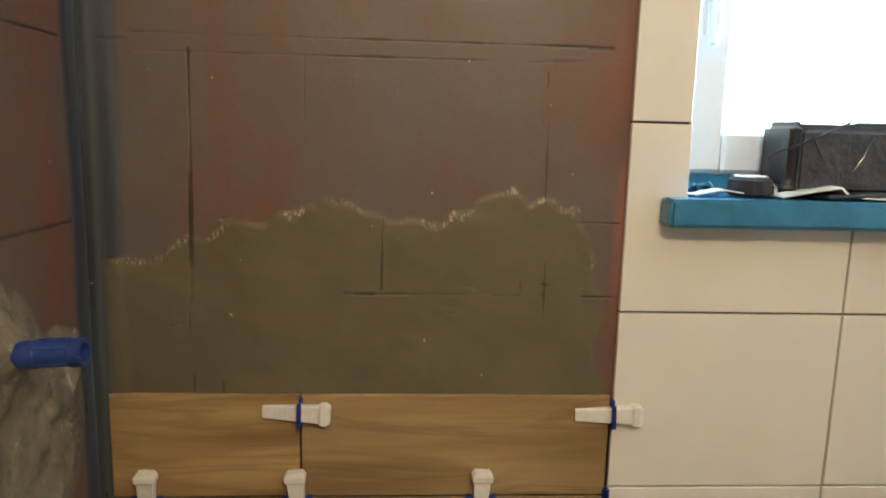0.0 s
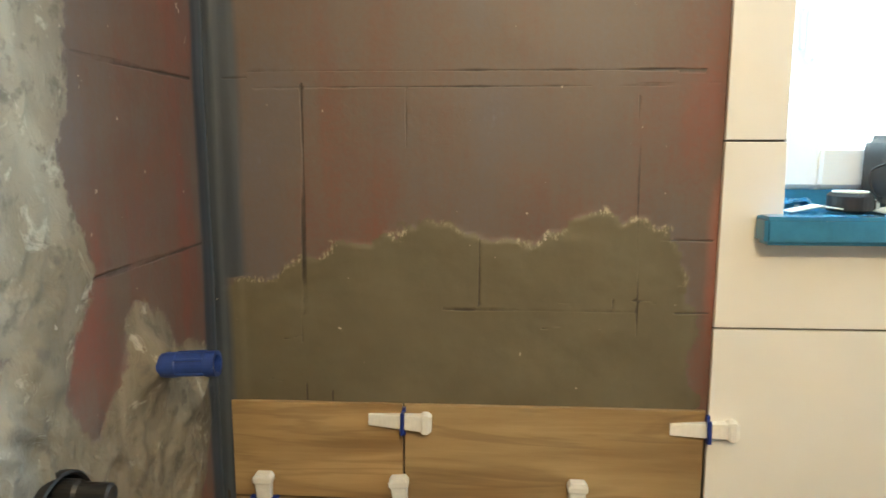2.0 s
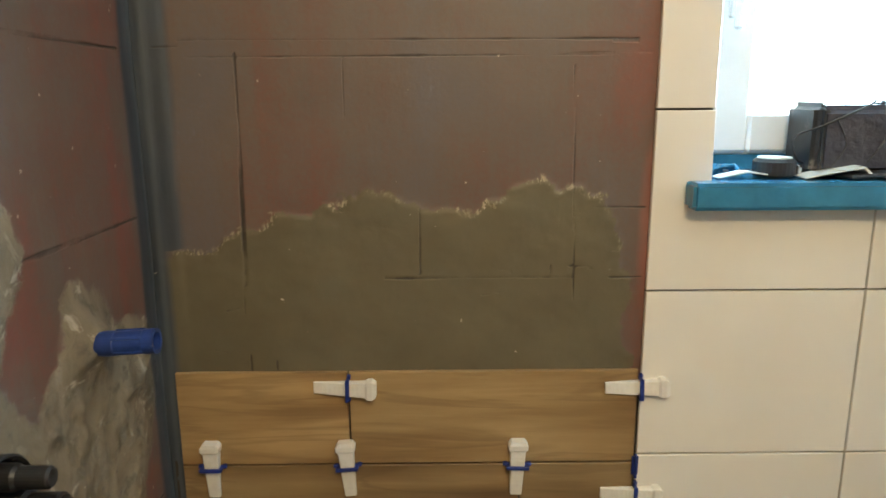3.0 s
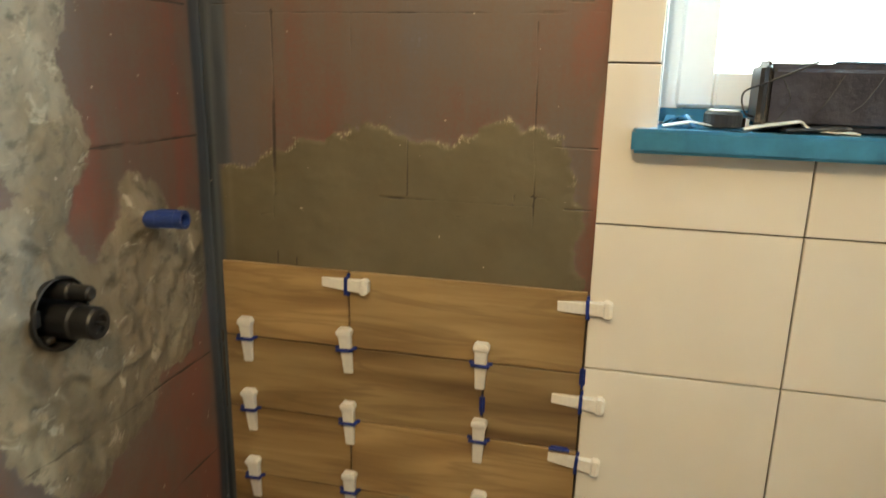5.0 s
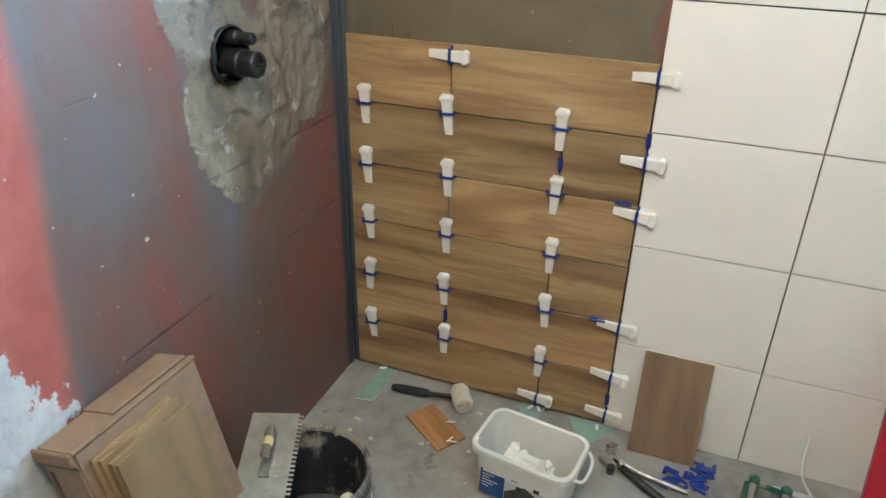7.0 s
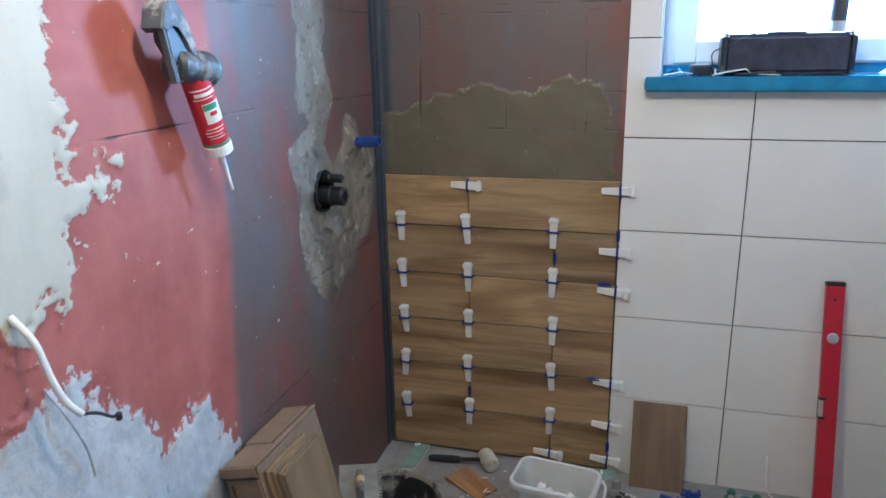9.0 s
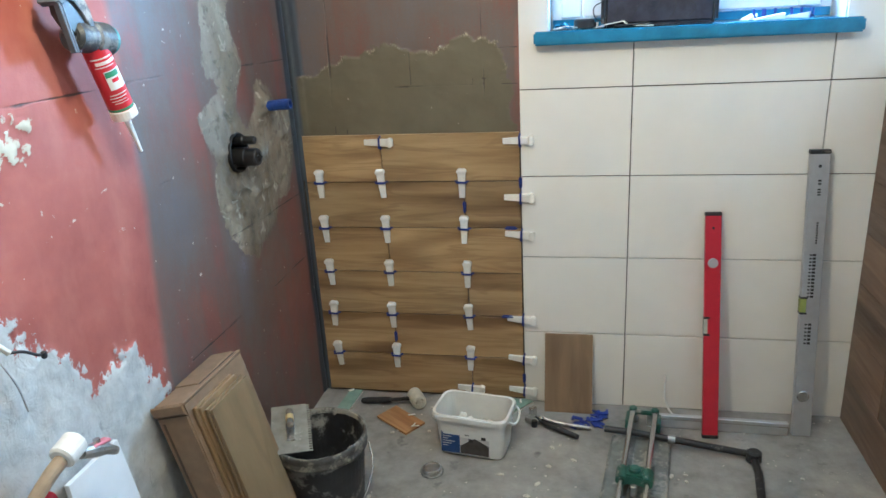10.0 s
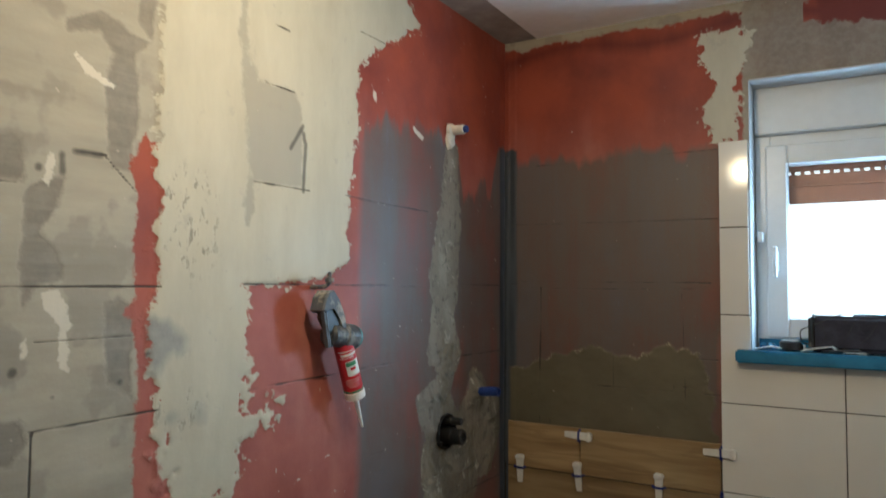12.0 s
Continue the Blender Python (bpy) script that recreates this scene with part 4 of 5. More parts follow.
# ---- fittings on the west wall ----
ALONG_X = pose(0, 0, 0, 0, 90, 0)
t = thing("mixer_body", "black concealed shower mixer body in a round hole in the mortar", "plumbing", at=(XL - 0.008, HOLE_Y, HOLE_Z))
MIXER_BLACK = plain("dusty_black_plastic", (0.012, 0.012, 0.013), 0.42, grain=60, vary=0.3, dirt=(0.07, 0.066, 0.06), dirt_at=0.66)
HOLLOW = plain("black_hollow_plastic", (0.010, 0.010, 0.011), 0.6, grain=60, vary=0.3)
part("housing", lathe(bmesh.new(), [(0.060, -0.060), (0.0615, 0.014), (0.0590, 0.016), (0.0565, 0.013), (0.055, -0.052), (0.012, -0.054)], 40, ALONG_X), HOLLOW, t, smooth=False)
part("cartridge_cap", lathe(bmesh.new(), [(0.031, -0.054), (0.031, 0.026), (0.0275, 0.030), (0.0275, 0.062), (0.025, 0.066), (0.016, 0.066), (0.015, 0.061), (0.004, 0.060)], 32, pose(0, 0.018, -0.018, 0, 90, 0)), MIXER_BLACK, t)
part("pin", tube(bmesh.new(), [(0.058, 0.018, -0.018), (0.078, 0.018, -0.018)], 0.0035), MIXER_BLACK, t)
part("diverter_cap", lathe(bmesh.new(), [(0.016, -0.054), (0.0155, 0.026), (0.013, 0.030), (0.0125, 0.062), (0.010, 0.065), (0.003, 0.064)], 24, pose(0, 0.010, 0.036, 0, 90, 0)), MIXER_BLACK, t)
bm = bmesh.new()
box(bm, (-0.053, -0.046, -0.012), (0.004, -0.032, 0.016), 0.003)
box(bm, (-0.053, -0.030, -0.046), (0.008, -0.012, -0.034), 0.003)
part("bracket", bm, MIXER_BLACK, t)

t = thing("pipe_sleeve", "short blue plastic pipe sleeve splashed with plaster in the wall", "pipe", at=(XL + 0.026, 1.032, 1.212), turn=(0, -3, 0))
part("sleeve", lathe(bmesh.new(), [(0.0165, -0.030), (0.0165, 0.0), (0.0175, 0.0), (0.0175, 0.016), (0.0165, 0.018), (0.0165, 0.054), (0.0175, 0.056), (0.0175, 0.071), (0.0125, 0.071), (0.012, 0.05), (0.003, 0.05)], 28, ALONG_X), BLUE_PLASTIC, t)
bm = bmesh.new()
for k in range(5):
    a = k * 1.256
    box(bm, (0.016, 0.0155, -0.002), (0.056, 0.0185, 0.002), 0.0006, pose(0, 0, 0, math.degrees(a), 0, 0))
part("rib", bm, BLUE_PLASTIC, t)

t = thing("shower_outlet", "plastered shower pipe outlet with a blue plug", "pipe", at=(XL - 0.004, 0.835, 2.155))
part("stub", lathe(bmesh.new(), [(0.026, 0.0), (0.024, 0.012), (0.017, 0.018), (0.017, 0.058), (0.013, 0.060)], 20, ALONG_X), GYPSUM, t)
part("plug", lathe(bmesh.new(), [(0.013, 0.058), (0.0135, 0.070), (0.008, 0.072)], 16, ALONG_X), BLUE_PLASTIC, t)
bm = bmesh.new()
bmesh.ops.create_icosphere(bm, subdivisions=3, radius=0.03, matrix=pose(0.0, 0.0, -0.03) @ Matrix.Diagonal((0.5, 0.8, 1.3, 1)))
for vert in bm.verts:
    vert.co *= 1 + 0.25 * noise.noise(vert.co * 60)
part("plaster_lump", bm, GYPSUM, t)

t = thing("wall_cable", "white cable hanging from the wall with a black stripped end", "cable")
part("sheath", tube(bmesh.new(), curve_points([(XL - 0.005, -0.268, 1.125), (-0.405, -0.266, 1.085), (-0.392, -0.262, 1.03), (-0.382, -0.252, 0.985), (-0.372, -0.235, 0.955)]), 0.0058), WHITE_CABLE, t)
part("wire", tube(bmesh.new(), curve_points([(-0.372, -0.236, 0.956), (-0.362, -0.215, 0.948), (-0.353, -0.195, 0.932), (-0.349, -0.180, 0.926)]), 0.0028), INK, t)
part("terminal", lathe(bmesh.new(), [(0.004, 0), (0.0055, 0.003), (0.0055, 0.012), (0.003, 0.014)], 12, pose(-0.350, -0.184, 0.920)), INK, t)
t = thing("thin_cable", "thin grey cable hanging down the plastered wall", "cable")
part("wire", tube(bmesh.new(), curve_points([(XL - 0.004, -0.235, 0.99), (-0.423, -0.215, 0.93), (-0.421, -0.19, 0.86), (-0.422, -0.18, 0.80)]), 0.0022), plain("grey_cable", (0.42, 0.42, 0.42), 0.5), t)

t = thing("wall_hook", "painted bolt with a nut used as a wall hook", "hook", at=(XL - 0.006, 0.112, 1.598))
part("bolt", tube(bmesh.new(), [(0.0, 0, 0), (0.046, 0, 0.002), (0.060, 0, 0.012), (0.062, -0.001, 0.040)], [0.006, 0.006, 0.006, 0.005]), GREY_CAST, t)
part("nut", lathe(bmesh.new(), [(0.010, 0.014), (0.0125, 0.016), (0.0125, 0.024), (0.010, 0.026)], 6, pose(0.061, 0, 0)), GREY_CAST, t)

# hung up by its frame: a caulking gun with a cartridge
WORN_CAST = plain("worn_dark_casting", (0.060, 0.064, 0.066), 0.45, 0.2, grain=45, vary=0.4, bump=0.001, dirt=(0.24, 0.23, 0.21), dirt_at=0.55)


def arc_patch(r, z0, z1, a0, a1, m):
    """A thin printed patch on a cylinder, between two angles."""
    bm = bmesh.new()
    rows = [[bm.verts.new(m @ Vector((r * math.cos(math.radians(a0 + (a1 - a0) * k / 12)), r * math.sin(math.radians(a0 + (a1 - a0) * k / 12)), z))) for k in range(13)] for z in (z0, z1)]
    for k in range(12):
        bm.faces.new((rows[0][k], rows[0][k + 1], rows[1][k + 1], rows[1][k]))
    return bm


t = thing("caulking_gun", "grey caulking gun with a red cartridge hung on a hook", "caulking gun", at=(-0.380, 0.103, 1.588))
FACING = pose(0, 0, 0, 0, 0, 90)
hood = [(-0.040, -0.048), (-0.030, -0.016), (-0.014, 0.002), (0.006, 0.003), (0.028, -0.020), (0.048, -0.064), (0.060, -0.102), (0.046, -0.106), (0.028, -0.072), (0.008, -0.044), (-0.010, -0.040), (-0.028, -0.056)]
part("frame", prism(bmesh.new(), hood, -0.022, 0.022, 0.004, FACING), GREY_CAST, t)
part("back_plate", prism(bmesh.new(), [(-0.030, -0.034), (0.010, -0.036), (0.046, -0.108), (0.0, -0.112), (-0.030, -0.07)], -0.016, 0.006, 0.002, FACING), BLACK_PLASTIC, t)
for k, (ya, yb) in enumerate(((-0.036, -0.012), (-0.024, -0.002), (-0.010, 0.010))):
    bm = prism(bmesh.new(), [(ya, -0.050), (ya + 0.005, -0.046), (yb + 0.003, -0.142), (yb - 0.003, -0.144)], -0.020 + 0.003 * k, -0.008 + 0.002 * k, 0.001, FACING)
    part("trigger" if k else "handle", bm, GREY_CAST, t)
part("cradle", lathe(bmesh.new(), [(0.022, 0.0), (0.030, 0.006), (0.031, 0.050), (0.035, 0.056), (0.035, 0.100), (0.029, 0.108)], 40, pose(0, 0.004, -0.112, -97, 0, 0)), WORN_CAST, t)
part("end_ring", lathe(bmesh.new(), [(0.029, 0.104), (0.031, 0.106), (0.031, 0.113), (0.025, 0.116)], 24, pose(0, 0.004, -0.112, -97, 0, 0)), plain("teal_ring", (0.10, 0.26, 0.25), 0.45), t)
tilt = pose(0, 0.064, -0.128, 201, 0, 0)
tube_part = part("cartridge", lathe(bmesh.new(), [(0.0255, 0.0), (0.0270, 0.004), (0.0270, 0.150), (0.0276, 0.152), (0.0276, 0.158), (0.020, 0.162)], 28, tilt, True), CARTRIDGE, t, "red sealant cartridge with a white label")
part("label", arc_patch(0.0272, 0.056, 0.098, -30, 62, tilt), PAPER_LABEL, tube_part, "white printed label")
part("green_mark", arc_patch(0.0274, 0.058, 0.070, -5, 60, tilt), GREEN_PRINT, tube_part)
part("red_mark", arc_patch(0.0274, 0.074, 0.082, 5, 40, tilt), CARTRIDGE, tube_part)
for z0, z1, a0, a1 in ((0.026, 0.029, -10, 95), (0.034, 0.041, -25, 80), (0.045, 0.047, 0, 90), (0.108, 0.110, -10, 75), (0.115, 0.117, 0, 85), (0.122, 0.1235, 10, 80), (0.128, 0.1295, 0, 70)):
    part("stripe", arc_patch(0.0272, z0, z1, a0, a1, tilt), PAPER_LABEL, tube_part)
part("stripe", lathe(bmesh.new(), [(0.0272, 0.142), (0.0274, 0.143), (0.0274, 0.147), (0.0272, 0.148)], 28, tilt, False), GREEN_PRINT, tube_part)
part("collar", lathe(bmesh.new(), [(0.0280, 0.149), (0.0290, 0.151), (0.0286, 0.170), (0.016, 0.176)], 24, tilt), WEDGE, t)
part("nozzle", lathe(bmesh.new(), [(0.010, 0.172), (0.0095, 0.180), (0.0075, 0.184), (0.0035, 0.262), (0.0025, 0.262)], 16, tilt), WEDGE, t)

# ---- pipes and a board at the foot of the west wall ----
t = thing("angle_valve", "pipe stub with a metal valve and pink lever on the wall", "valve", at=(XL, -0.205, 0.690))
part("pipe", tube(bmesh.new(), curve_points([(0.086, 0.002, 0.028), (0.075, -0.035, 0.005), (0.045, -0.085, -0.055), (0.012, -0.115, -0.115), (0.0, -0.125, -0.17)]), 0.014, 14), BEIGE_PIPE, t)
part("cap", lathe(bmesh.new(), [(0.021, 0.0), (0.026, 0.004), (0.026, 0.046), (0.022, 0.050)], 22, pose(0.085, -0.005, 0.028, -78, 0, 0)), WEDGE, t)
part("body", tube(bmesh.new(), [(0.090, 0.042, 0.010), (0.095, 0.072, -0.004), (0.095, 0.105, -0.022), (0.098, 0.125, -0.040)], [0.012, 0.015, 0.012, 0.009], 12), GREY_STEEL, t)
part("lever", box(bmesh.new(), (0.085, 0.060, 0.014), (0.105, 0.112, 0.022), 0.003, pose(0, 0, 0.006, -14, 0, 0)), PINK_PLASTIC, t)
part("lower_stub", tube(bmesh.new(), [(-0.005, -0.060, -0.090), (0.055, -0.048, -0.074)], 0.012), WHITE_CABLE, t)
part("lower_plug", lathe(bmesh.new(), [(0.014, 0.0), (0.019, 0.003), (0.019, 0.045), (0.015, 0.049)], 18, pose(0.050, -0.050, -0.070, -80, 0, 20)), RED_PAINT, t, "red plastic plug")
part("stem", lathe(bmesh.new(), [(0.007, -0.005), (0.007, 0.020)], 12, pose(0.095, 0.082, -0.004)), BRIGHT_STEEL, t)
t = thing("white_board", "white board leaning on the wall beside the tile carton", "board", at=(-0.365, -0.11, 0.0), turn=(0, -5, 0))
part("panel", prism(bmesh.new(), [(-0.055, 0.0), (0.178, 0.0), (0.128, 0.607), (-0.035, 0.605)], -0.006, 0.006, 0.001, pose(0, 0, 0, 0, 0, 90)), BOARD_WHITE, t)

# ---- carton of tiles leaning on the west wall, with tiles in front ----
LEAN = -13.8
CX0, CT, CH = -0.2836, 0.095, 0.604
t = thing("tile_carton", "open brown cardboard carton of tiles leaning against the wall", "carton", at=(CX0, 0.314, 0.0015), turn=(0, LEAN, -2))
part("body", box(bmesh.new(), (0.0, -0.143, 0.0), (CT, 0.143, CH - 0.005), 0.004, seg=2), CARD, t)
part("flap", box(bmesh.new(), (-0.001, -0.144, CH - 0.006), (CT - 0.0225, -0.045, CH), 0.0015, pose(0, 0, 0, 0, 1, 0)), CARD, t)
part("flap", box(bmesh.new(), (-0.001, -0.041, CH - 0.006), (CT - 0.0225, 0.144, CH), 0.0015), CARD, t)
part("flap", box(bmesh.new(), (CT - 0.012, -0.145, CH - 0.007), (CT + 0.002, 0.145, CH), 0.002), CARD, t)
part("slot", box(bmesh.new(), (CT - 0.0230, -0.140, CH - 0.009), (CT - 0.0115, 0.140, CH - 0.003)), CARD_DARK, t)
part("edge_fold", box(bmesh.new(), (-0.001, -0.151, CH - 0.028), (CT + 0.001, -0.1435, CH - 0.001), 0.003), CARD, t)
part("slot", box(bmesh.new(), (0.014, -0.1446, 0.02), (0.020, -0.1428, CH - 0.05)), CARD_DARK, t)
part("flute_line", box(bmesh.new(), (0.0, -0.1442, CH - 0.036), (CT + 0.001, -0.1428, CH - 0.033)), CARD_DARK, t)

def standing_tile(name, label, material, at, turn, w=0.175, h=0.60):
    """A tile on its short end; its print runs upwards."""
    t = thing(name, label, "tile", at=at, turn=turn)
    ob = part("tile_body", box(bmesh.new(), (0.0, -0.0045, -w / 2), (h, 0.0045, w / 2), 0.001), material, t)
    ob.matrix_local = pose(0, 0, 0, 0, -90, 0) @ pose(0, 0, 0, 0, 0, 0)
    return t


for d, yc, h in ((0.1015, 0.274, 0.600), (0.1115, 0.280, 0.597), (0.1235, 0.287, 0.590), (0.1335, 0.289, 0.588)):
    standing_tile("wood_look_tile", "pale wood-look plank tile leaning on the carton", PALE_WOOD_TILE, (CX0 + 1.03 * d, yc, 0.002), (LEAN, 0, 88), 0.178, h)
standing_tile("tile_sample", "cut brown wood-look tile leaning on the tiled wall", BROWN_TILE, (0.560, 1.209, 0.001), (-13, 0, 0), 0.178, 0.305)

# ---- bucket with a notched trowel ----
BX, BY = -0.170, 0.560
t = thing("mortar_bucket", "black plastic bucket crusted with grey mortar", "bucket", at=(BX, BY, 0.0))
part("body", lathe(bmesh.new(), [(0.020, 0.004), (0.108, 0.004), (0.114, 0.010), (0.136, 0.255), (0.1375, 0.270), (0.1335, 0.270), (0.131, 0.252), (0.110, 0.05), (0.020, 0.048)], 48), BUCKET, t)
bm = bmesh.new()
seg = 64
prev = []
for k, (r, h) in enumerate([(0.1365, 0.238), (0.1430, 0.240), (0.1445, 0.252), (0.1400, 0.258), (0.1435, 0.268), (0.1440, 0.283), (0.1400, 0.287), (0.1345, 0.284), (0.1330, 0.262)]):
    ring = []
    for i in range(seg):
        a = 2 * math.pi * i / seg
        w = 1 + 0.016 * noise.noise(Vector((math.cos(a) * 5, math.sin(a) * 5, k * 1.7)))
        ring.append(bm.verts.new((r * w * math.cos(a), r * w * math.sin(a), h + 0.003 * noise.noise(Vector((math.cos(a) * 7, math.sin(a) * 7, 3.0 + k))))))
    if prev:
        for i in range(seg):
            bm.faces.new((prev[i], prev[(i + 1) % seg], ring[(i + 1) % seg], ring[i]))
    prev = ring
part("rim", bm, BUCKET_RIM, t, "rim crusted with dried mortar", smooth=True)
part("bail", tube(bmesh.new(), curve_points([(0.145, 0.03, 0.245), (0.168, -0.02, 0.19), (0.150, -0.09, 0.12), (0.095, -0.135, 0.075), (0.02, -0.152, 0.075), (-0.05, -0.15, 0.12)], 30), 0.0028), BRIGHT_STEEL, t)
part("mortar", lathe(bmesh.new(), [(0.002, 0.090), (0.06, 0.094), (0.112, 0.088), (0.1145, 0.080)], 32, None, False), plain("wet_mortar", (0.055, 0.058, 0.058), 0.4, grain=30, vary=0.3, bump=0.004), t)
t = thing("scrubbing_ball", "pale round sponge at the rim of the mortar bucket", "sponge", at=(-0.070, 0.560, 0.215))
bm = bmesh.new()
bmesh.ops.create_icosphere(bm, subdivisions=3, radius=0.022, matrix=Matrix.Diagonal((0.9, 1.0, 1.3, 1)))
part("sponge_body", bm, RUBBER_WHITE, t, smooth=True)

t = thing("notched_trowel", "steel notched trowel with a yellow wooden handle on the bucket rim", "trowel", at=(-0.262, 0.560, 0.293), turn=(2, 3, 24))
bm = bmesh.new()
outline = [(-0.058, -0.128), (-0.058, 0.128), (0.052, 0.128)]
step = 0.0128
for k in range(20):
    ya = 0.128 - k * step
    outline += [(0.062, ya), (0.062, ya - step * 0.5), (0.052, ya - step * 0.5), (0.052, ya - step)]
outline.append((0.052, -0.128))
clean = [p for i, p in enumerate(outline) if p != outline[i - 1]]
prism(bm, clean, -0.001, 0.001, 0, pose(0, 0, 0, -90, 0, 0) @ Matrix.Diagonal((1, 1, -1, 1)))
part("blade", bm, plain("mortar_coated_steel", (0.27, 0.255, 0.215), 0.6, 0.15, grain=25, vary=0.25, bump=0.001, dirt=(0.50, 0.48, 0.42), dirt_at=0.62), t, "mortar-stained steel blade with square teeth")
bm = bmesh.new()
box(bm, (-0.012, -0.070, 0.001), (0.012, 0.070, 0.006), 0.001)
tube(bm, [(0, 0.055, 0.004), (0, 0.055, 0.030), (0, 0.030, 0.040)], 0.006)
part("bracket", bm, GREY_STEEL, t)
part("handle_band", lathe(bmesh.new(), [(0.0119, 0.036), (0.0124, 0.037), (0.0116, 0.058), (0.0108, 0.059)], 18, pose(0, 0.040, 0.040, 90, 0, 0)), PALE_HANDLE, t, "yellow band round the handle")
part("handle", lathe(bmesh.new(), [(0.008, 0.0), (0.0110, 0.008), (0.0118, 0.038), (0.0098, 0.064), (0.0112, 0.082), (0.006, 0.088)], 18, pose(0, 0.040, 0.040, 90, 0, 0)), plain("mortar_smeared_grip", (0.17, 0.15, 0.125), 0.7, grain=50, vary=0.3, bump=0.001, dirt=(0.36, 0.34, 0.29), dirt_at=0.58), t)

# ---- tub of wedges ----
t = thing("plastic_tub", "white plastic tub with a blue label, full of white wedges", "tub", at=(0.243, 0.955, 0.001), turn=(0, 0, -8))


def rounded(w, d, r, n=6):
    pts = []
    for cx, cy, a0 in ((w / 2 - r, d / 2 - r, 0), (-w / 2 + r, d / 2 - r, 90), (-w / 2 + r, -d / 2 + r, 180), (w / 2 - r, -d / 2 + r, 270)):
        for i in range(n):
            a = radians(a0 + 90 * i / (n - 1))
            pts.append((cx + r * math.cos(a), cy + r * math.sin(a)))
    return pts


def loft(bm, levels, closed=True, base=True):
    rings = [[bm.verts.new((x, y, z)) for x, y in pts] for pts, z in levels]
    for a, b in zip(rings, rings[1:]):
        for i in range(len(a)):
            bm.faces.new((a[i], a[(i + 1) % len(a)], b[(i + 1) % len(a)], b[i]))
    if base:
        bm.faces.new(rings[0][::-1])
    if closed:
        bm.faces.new(rings[-1])
    return bm


part("body", loft(bmesh.new(), [(rounded(0.222, 0.130, 0.025), 0.0), (rounded(0.230, 0.138, 0.028), 0.006), (rounded(0.254, 0.158, 0.032), 0.150), (rounded(0.252, 0.156, 0.032), 0.156),
                                (rounded(0.250, 0.154, 0.031), 0.150), (rounded(0.226, 0.134, 0.027), 0.010)]), TUB, t, smooth=False)
part("rim", loft(bmesh.new(), [(rounded(0.256, 0.160, 0.033), 0.142), (rounded(0.272, 0.176, 0.036), 0.143), (rounded(0.274, 0.178, 0.037), 0.160), (rounded(0.268, 0.172, 0.036), 0.165),
                               (rounded(0.252, 0.156, 0.032), 0.163), (rounded(0.2505, 0.1545, 0.032), 0.146)], False, False), TUB, t)
tilt_front = pose(0, -0.0725, 0.075, -4.0, 0, 0)
lab = part("label", box(bmesh.new(), (-0.102, -0.0016, -0.060), (0.072, 0.0002, 0.064), 0, tilt_front), LABEL_GREY, t, "printed label with a blue panel and a room picture")
part("blue_panel", box(bmesh.new(), (-0.102, -0.0026, -0.060), (-0.034, -0.0015, 0.064), 0, tilt_front), LABEL_BLUE, lab)
part("floor_picture", prism(bmesh.new(), [(-0.032, -0.058), (0.070, -0.058), (0.070, -0.020), (0.02, 0.004), (-0.032, -0.030)], -0.0026, -0.0015, 0, tilt_front), LABEL_DARK, lab)
bm = bmesh.new()
for x, z in ((-0.008, 0.018), (0.030, 0.030), (0.052, 0.008), (0.006, -0.006)):
    box(bm, (x - 0.008, -0.0034, z - 0.006), (x + 0.008, -0.0024, z + 0.006), 0, tilt_front)
tagged(part("picture_mark", bm, INK, lab), kind="stuff")
bm = bmesh.new()
for k in range(9):
    w = 0.044 - 0.012 * ((k * 7) % 3)
    box(bm, (-0.096, -0.0036, 0.036 - k * 0.009), (-0.096 + w, -0.0026, 0.0385 - k * 0.009), 0, tilt_front)
tagged(part("text_bar", bm, LABEL_GREY, lab), kind="stuff")
part("handle", tube(bmesh.new(), curve_points([(0.137, -0.055, 0.150), (0.152, -0.040, 0.138), (0.155, 0.0, 0.128), (0.152, 0.040, 0.138), (0.137, 0.055, 0.150)]), 0.0042), TUB, t)


def spare_wedge():
    bm = bmesh.new()
    prism(bm, [(-0.046, 0.0), (0.044, 0.0), (0.046, 0.020), (0.036, 0.018), (0.030, 0.014), (-0.046, 0.004)], -0.012, 0.012, 0.001)
    t = thing("spare_wedge", "loose white levelling wedge in the plastic tub", "wedge", "wedges in the tub")
    part("wedge", bm, WEDGE, t)
    return t


spare = spare_wedge()
for k in range(26):
    a = k * 2.4
    m = pose(0.243 + 0.066 * math.cos(a) * rng.uniform(0.3, 1), 0.955 + 0.030 * math.sin(a) * rng.uniform(0.2, 1), 0.024 + 0.0026 * k, rng.uniform(-30, 30), rng.uniform(-22, 22), rng.uniform(0, 360))
    if k == 0:
        spare.matrix_world = m
    else:
        copy_thing(spare, m)

# ---- small things on the floor ----
t = thing("rubber_mallet", "rubber mallet with a dirty white head and black handle", "mallet", at=(-0.030, 1.200, 0.031), turn=(0, 0, 6))
part("head", lathe(bmesh.new(), [(0.020, -0.042), (0.028, -0.039), (0.030, -0.030), (0.029, 0.030), (0.027, 0.039), (0.020, 0.042)], 24, pose(0, 0, 0, 90, 0, 25)), RUBBER_WHITE, t)
part("shaft", tube(bmesh.new(), [(-0.025, 0.0, 0.0), (-0.110, 0.006, -0.010)], [0.008, 0.007]), BLACK_PLASTIC, t)
part("grip", tube(bmesh.new(), [(-0.105, 0.006, -0.010), (-0.130, 0.008, -0.012), (-0.200, 0.012, -0.016), (-0.225, 0.014, -0.018)], [0.011, 0.0135, 0.013, 0.010], 14), BLACK_PLASTIC, t)

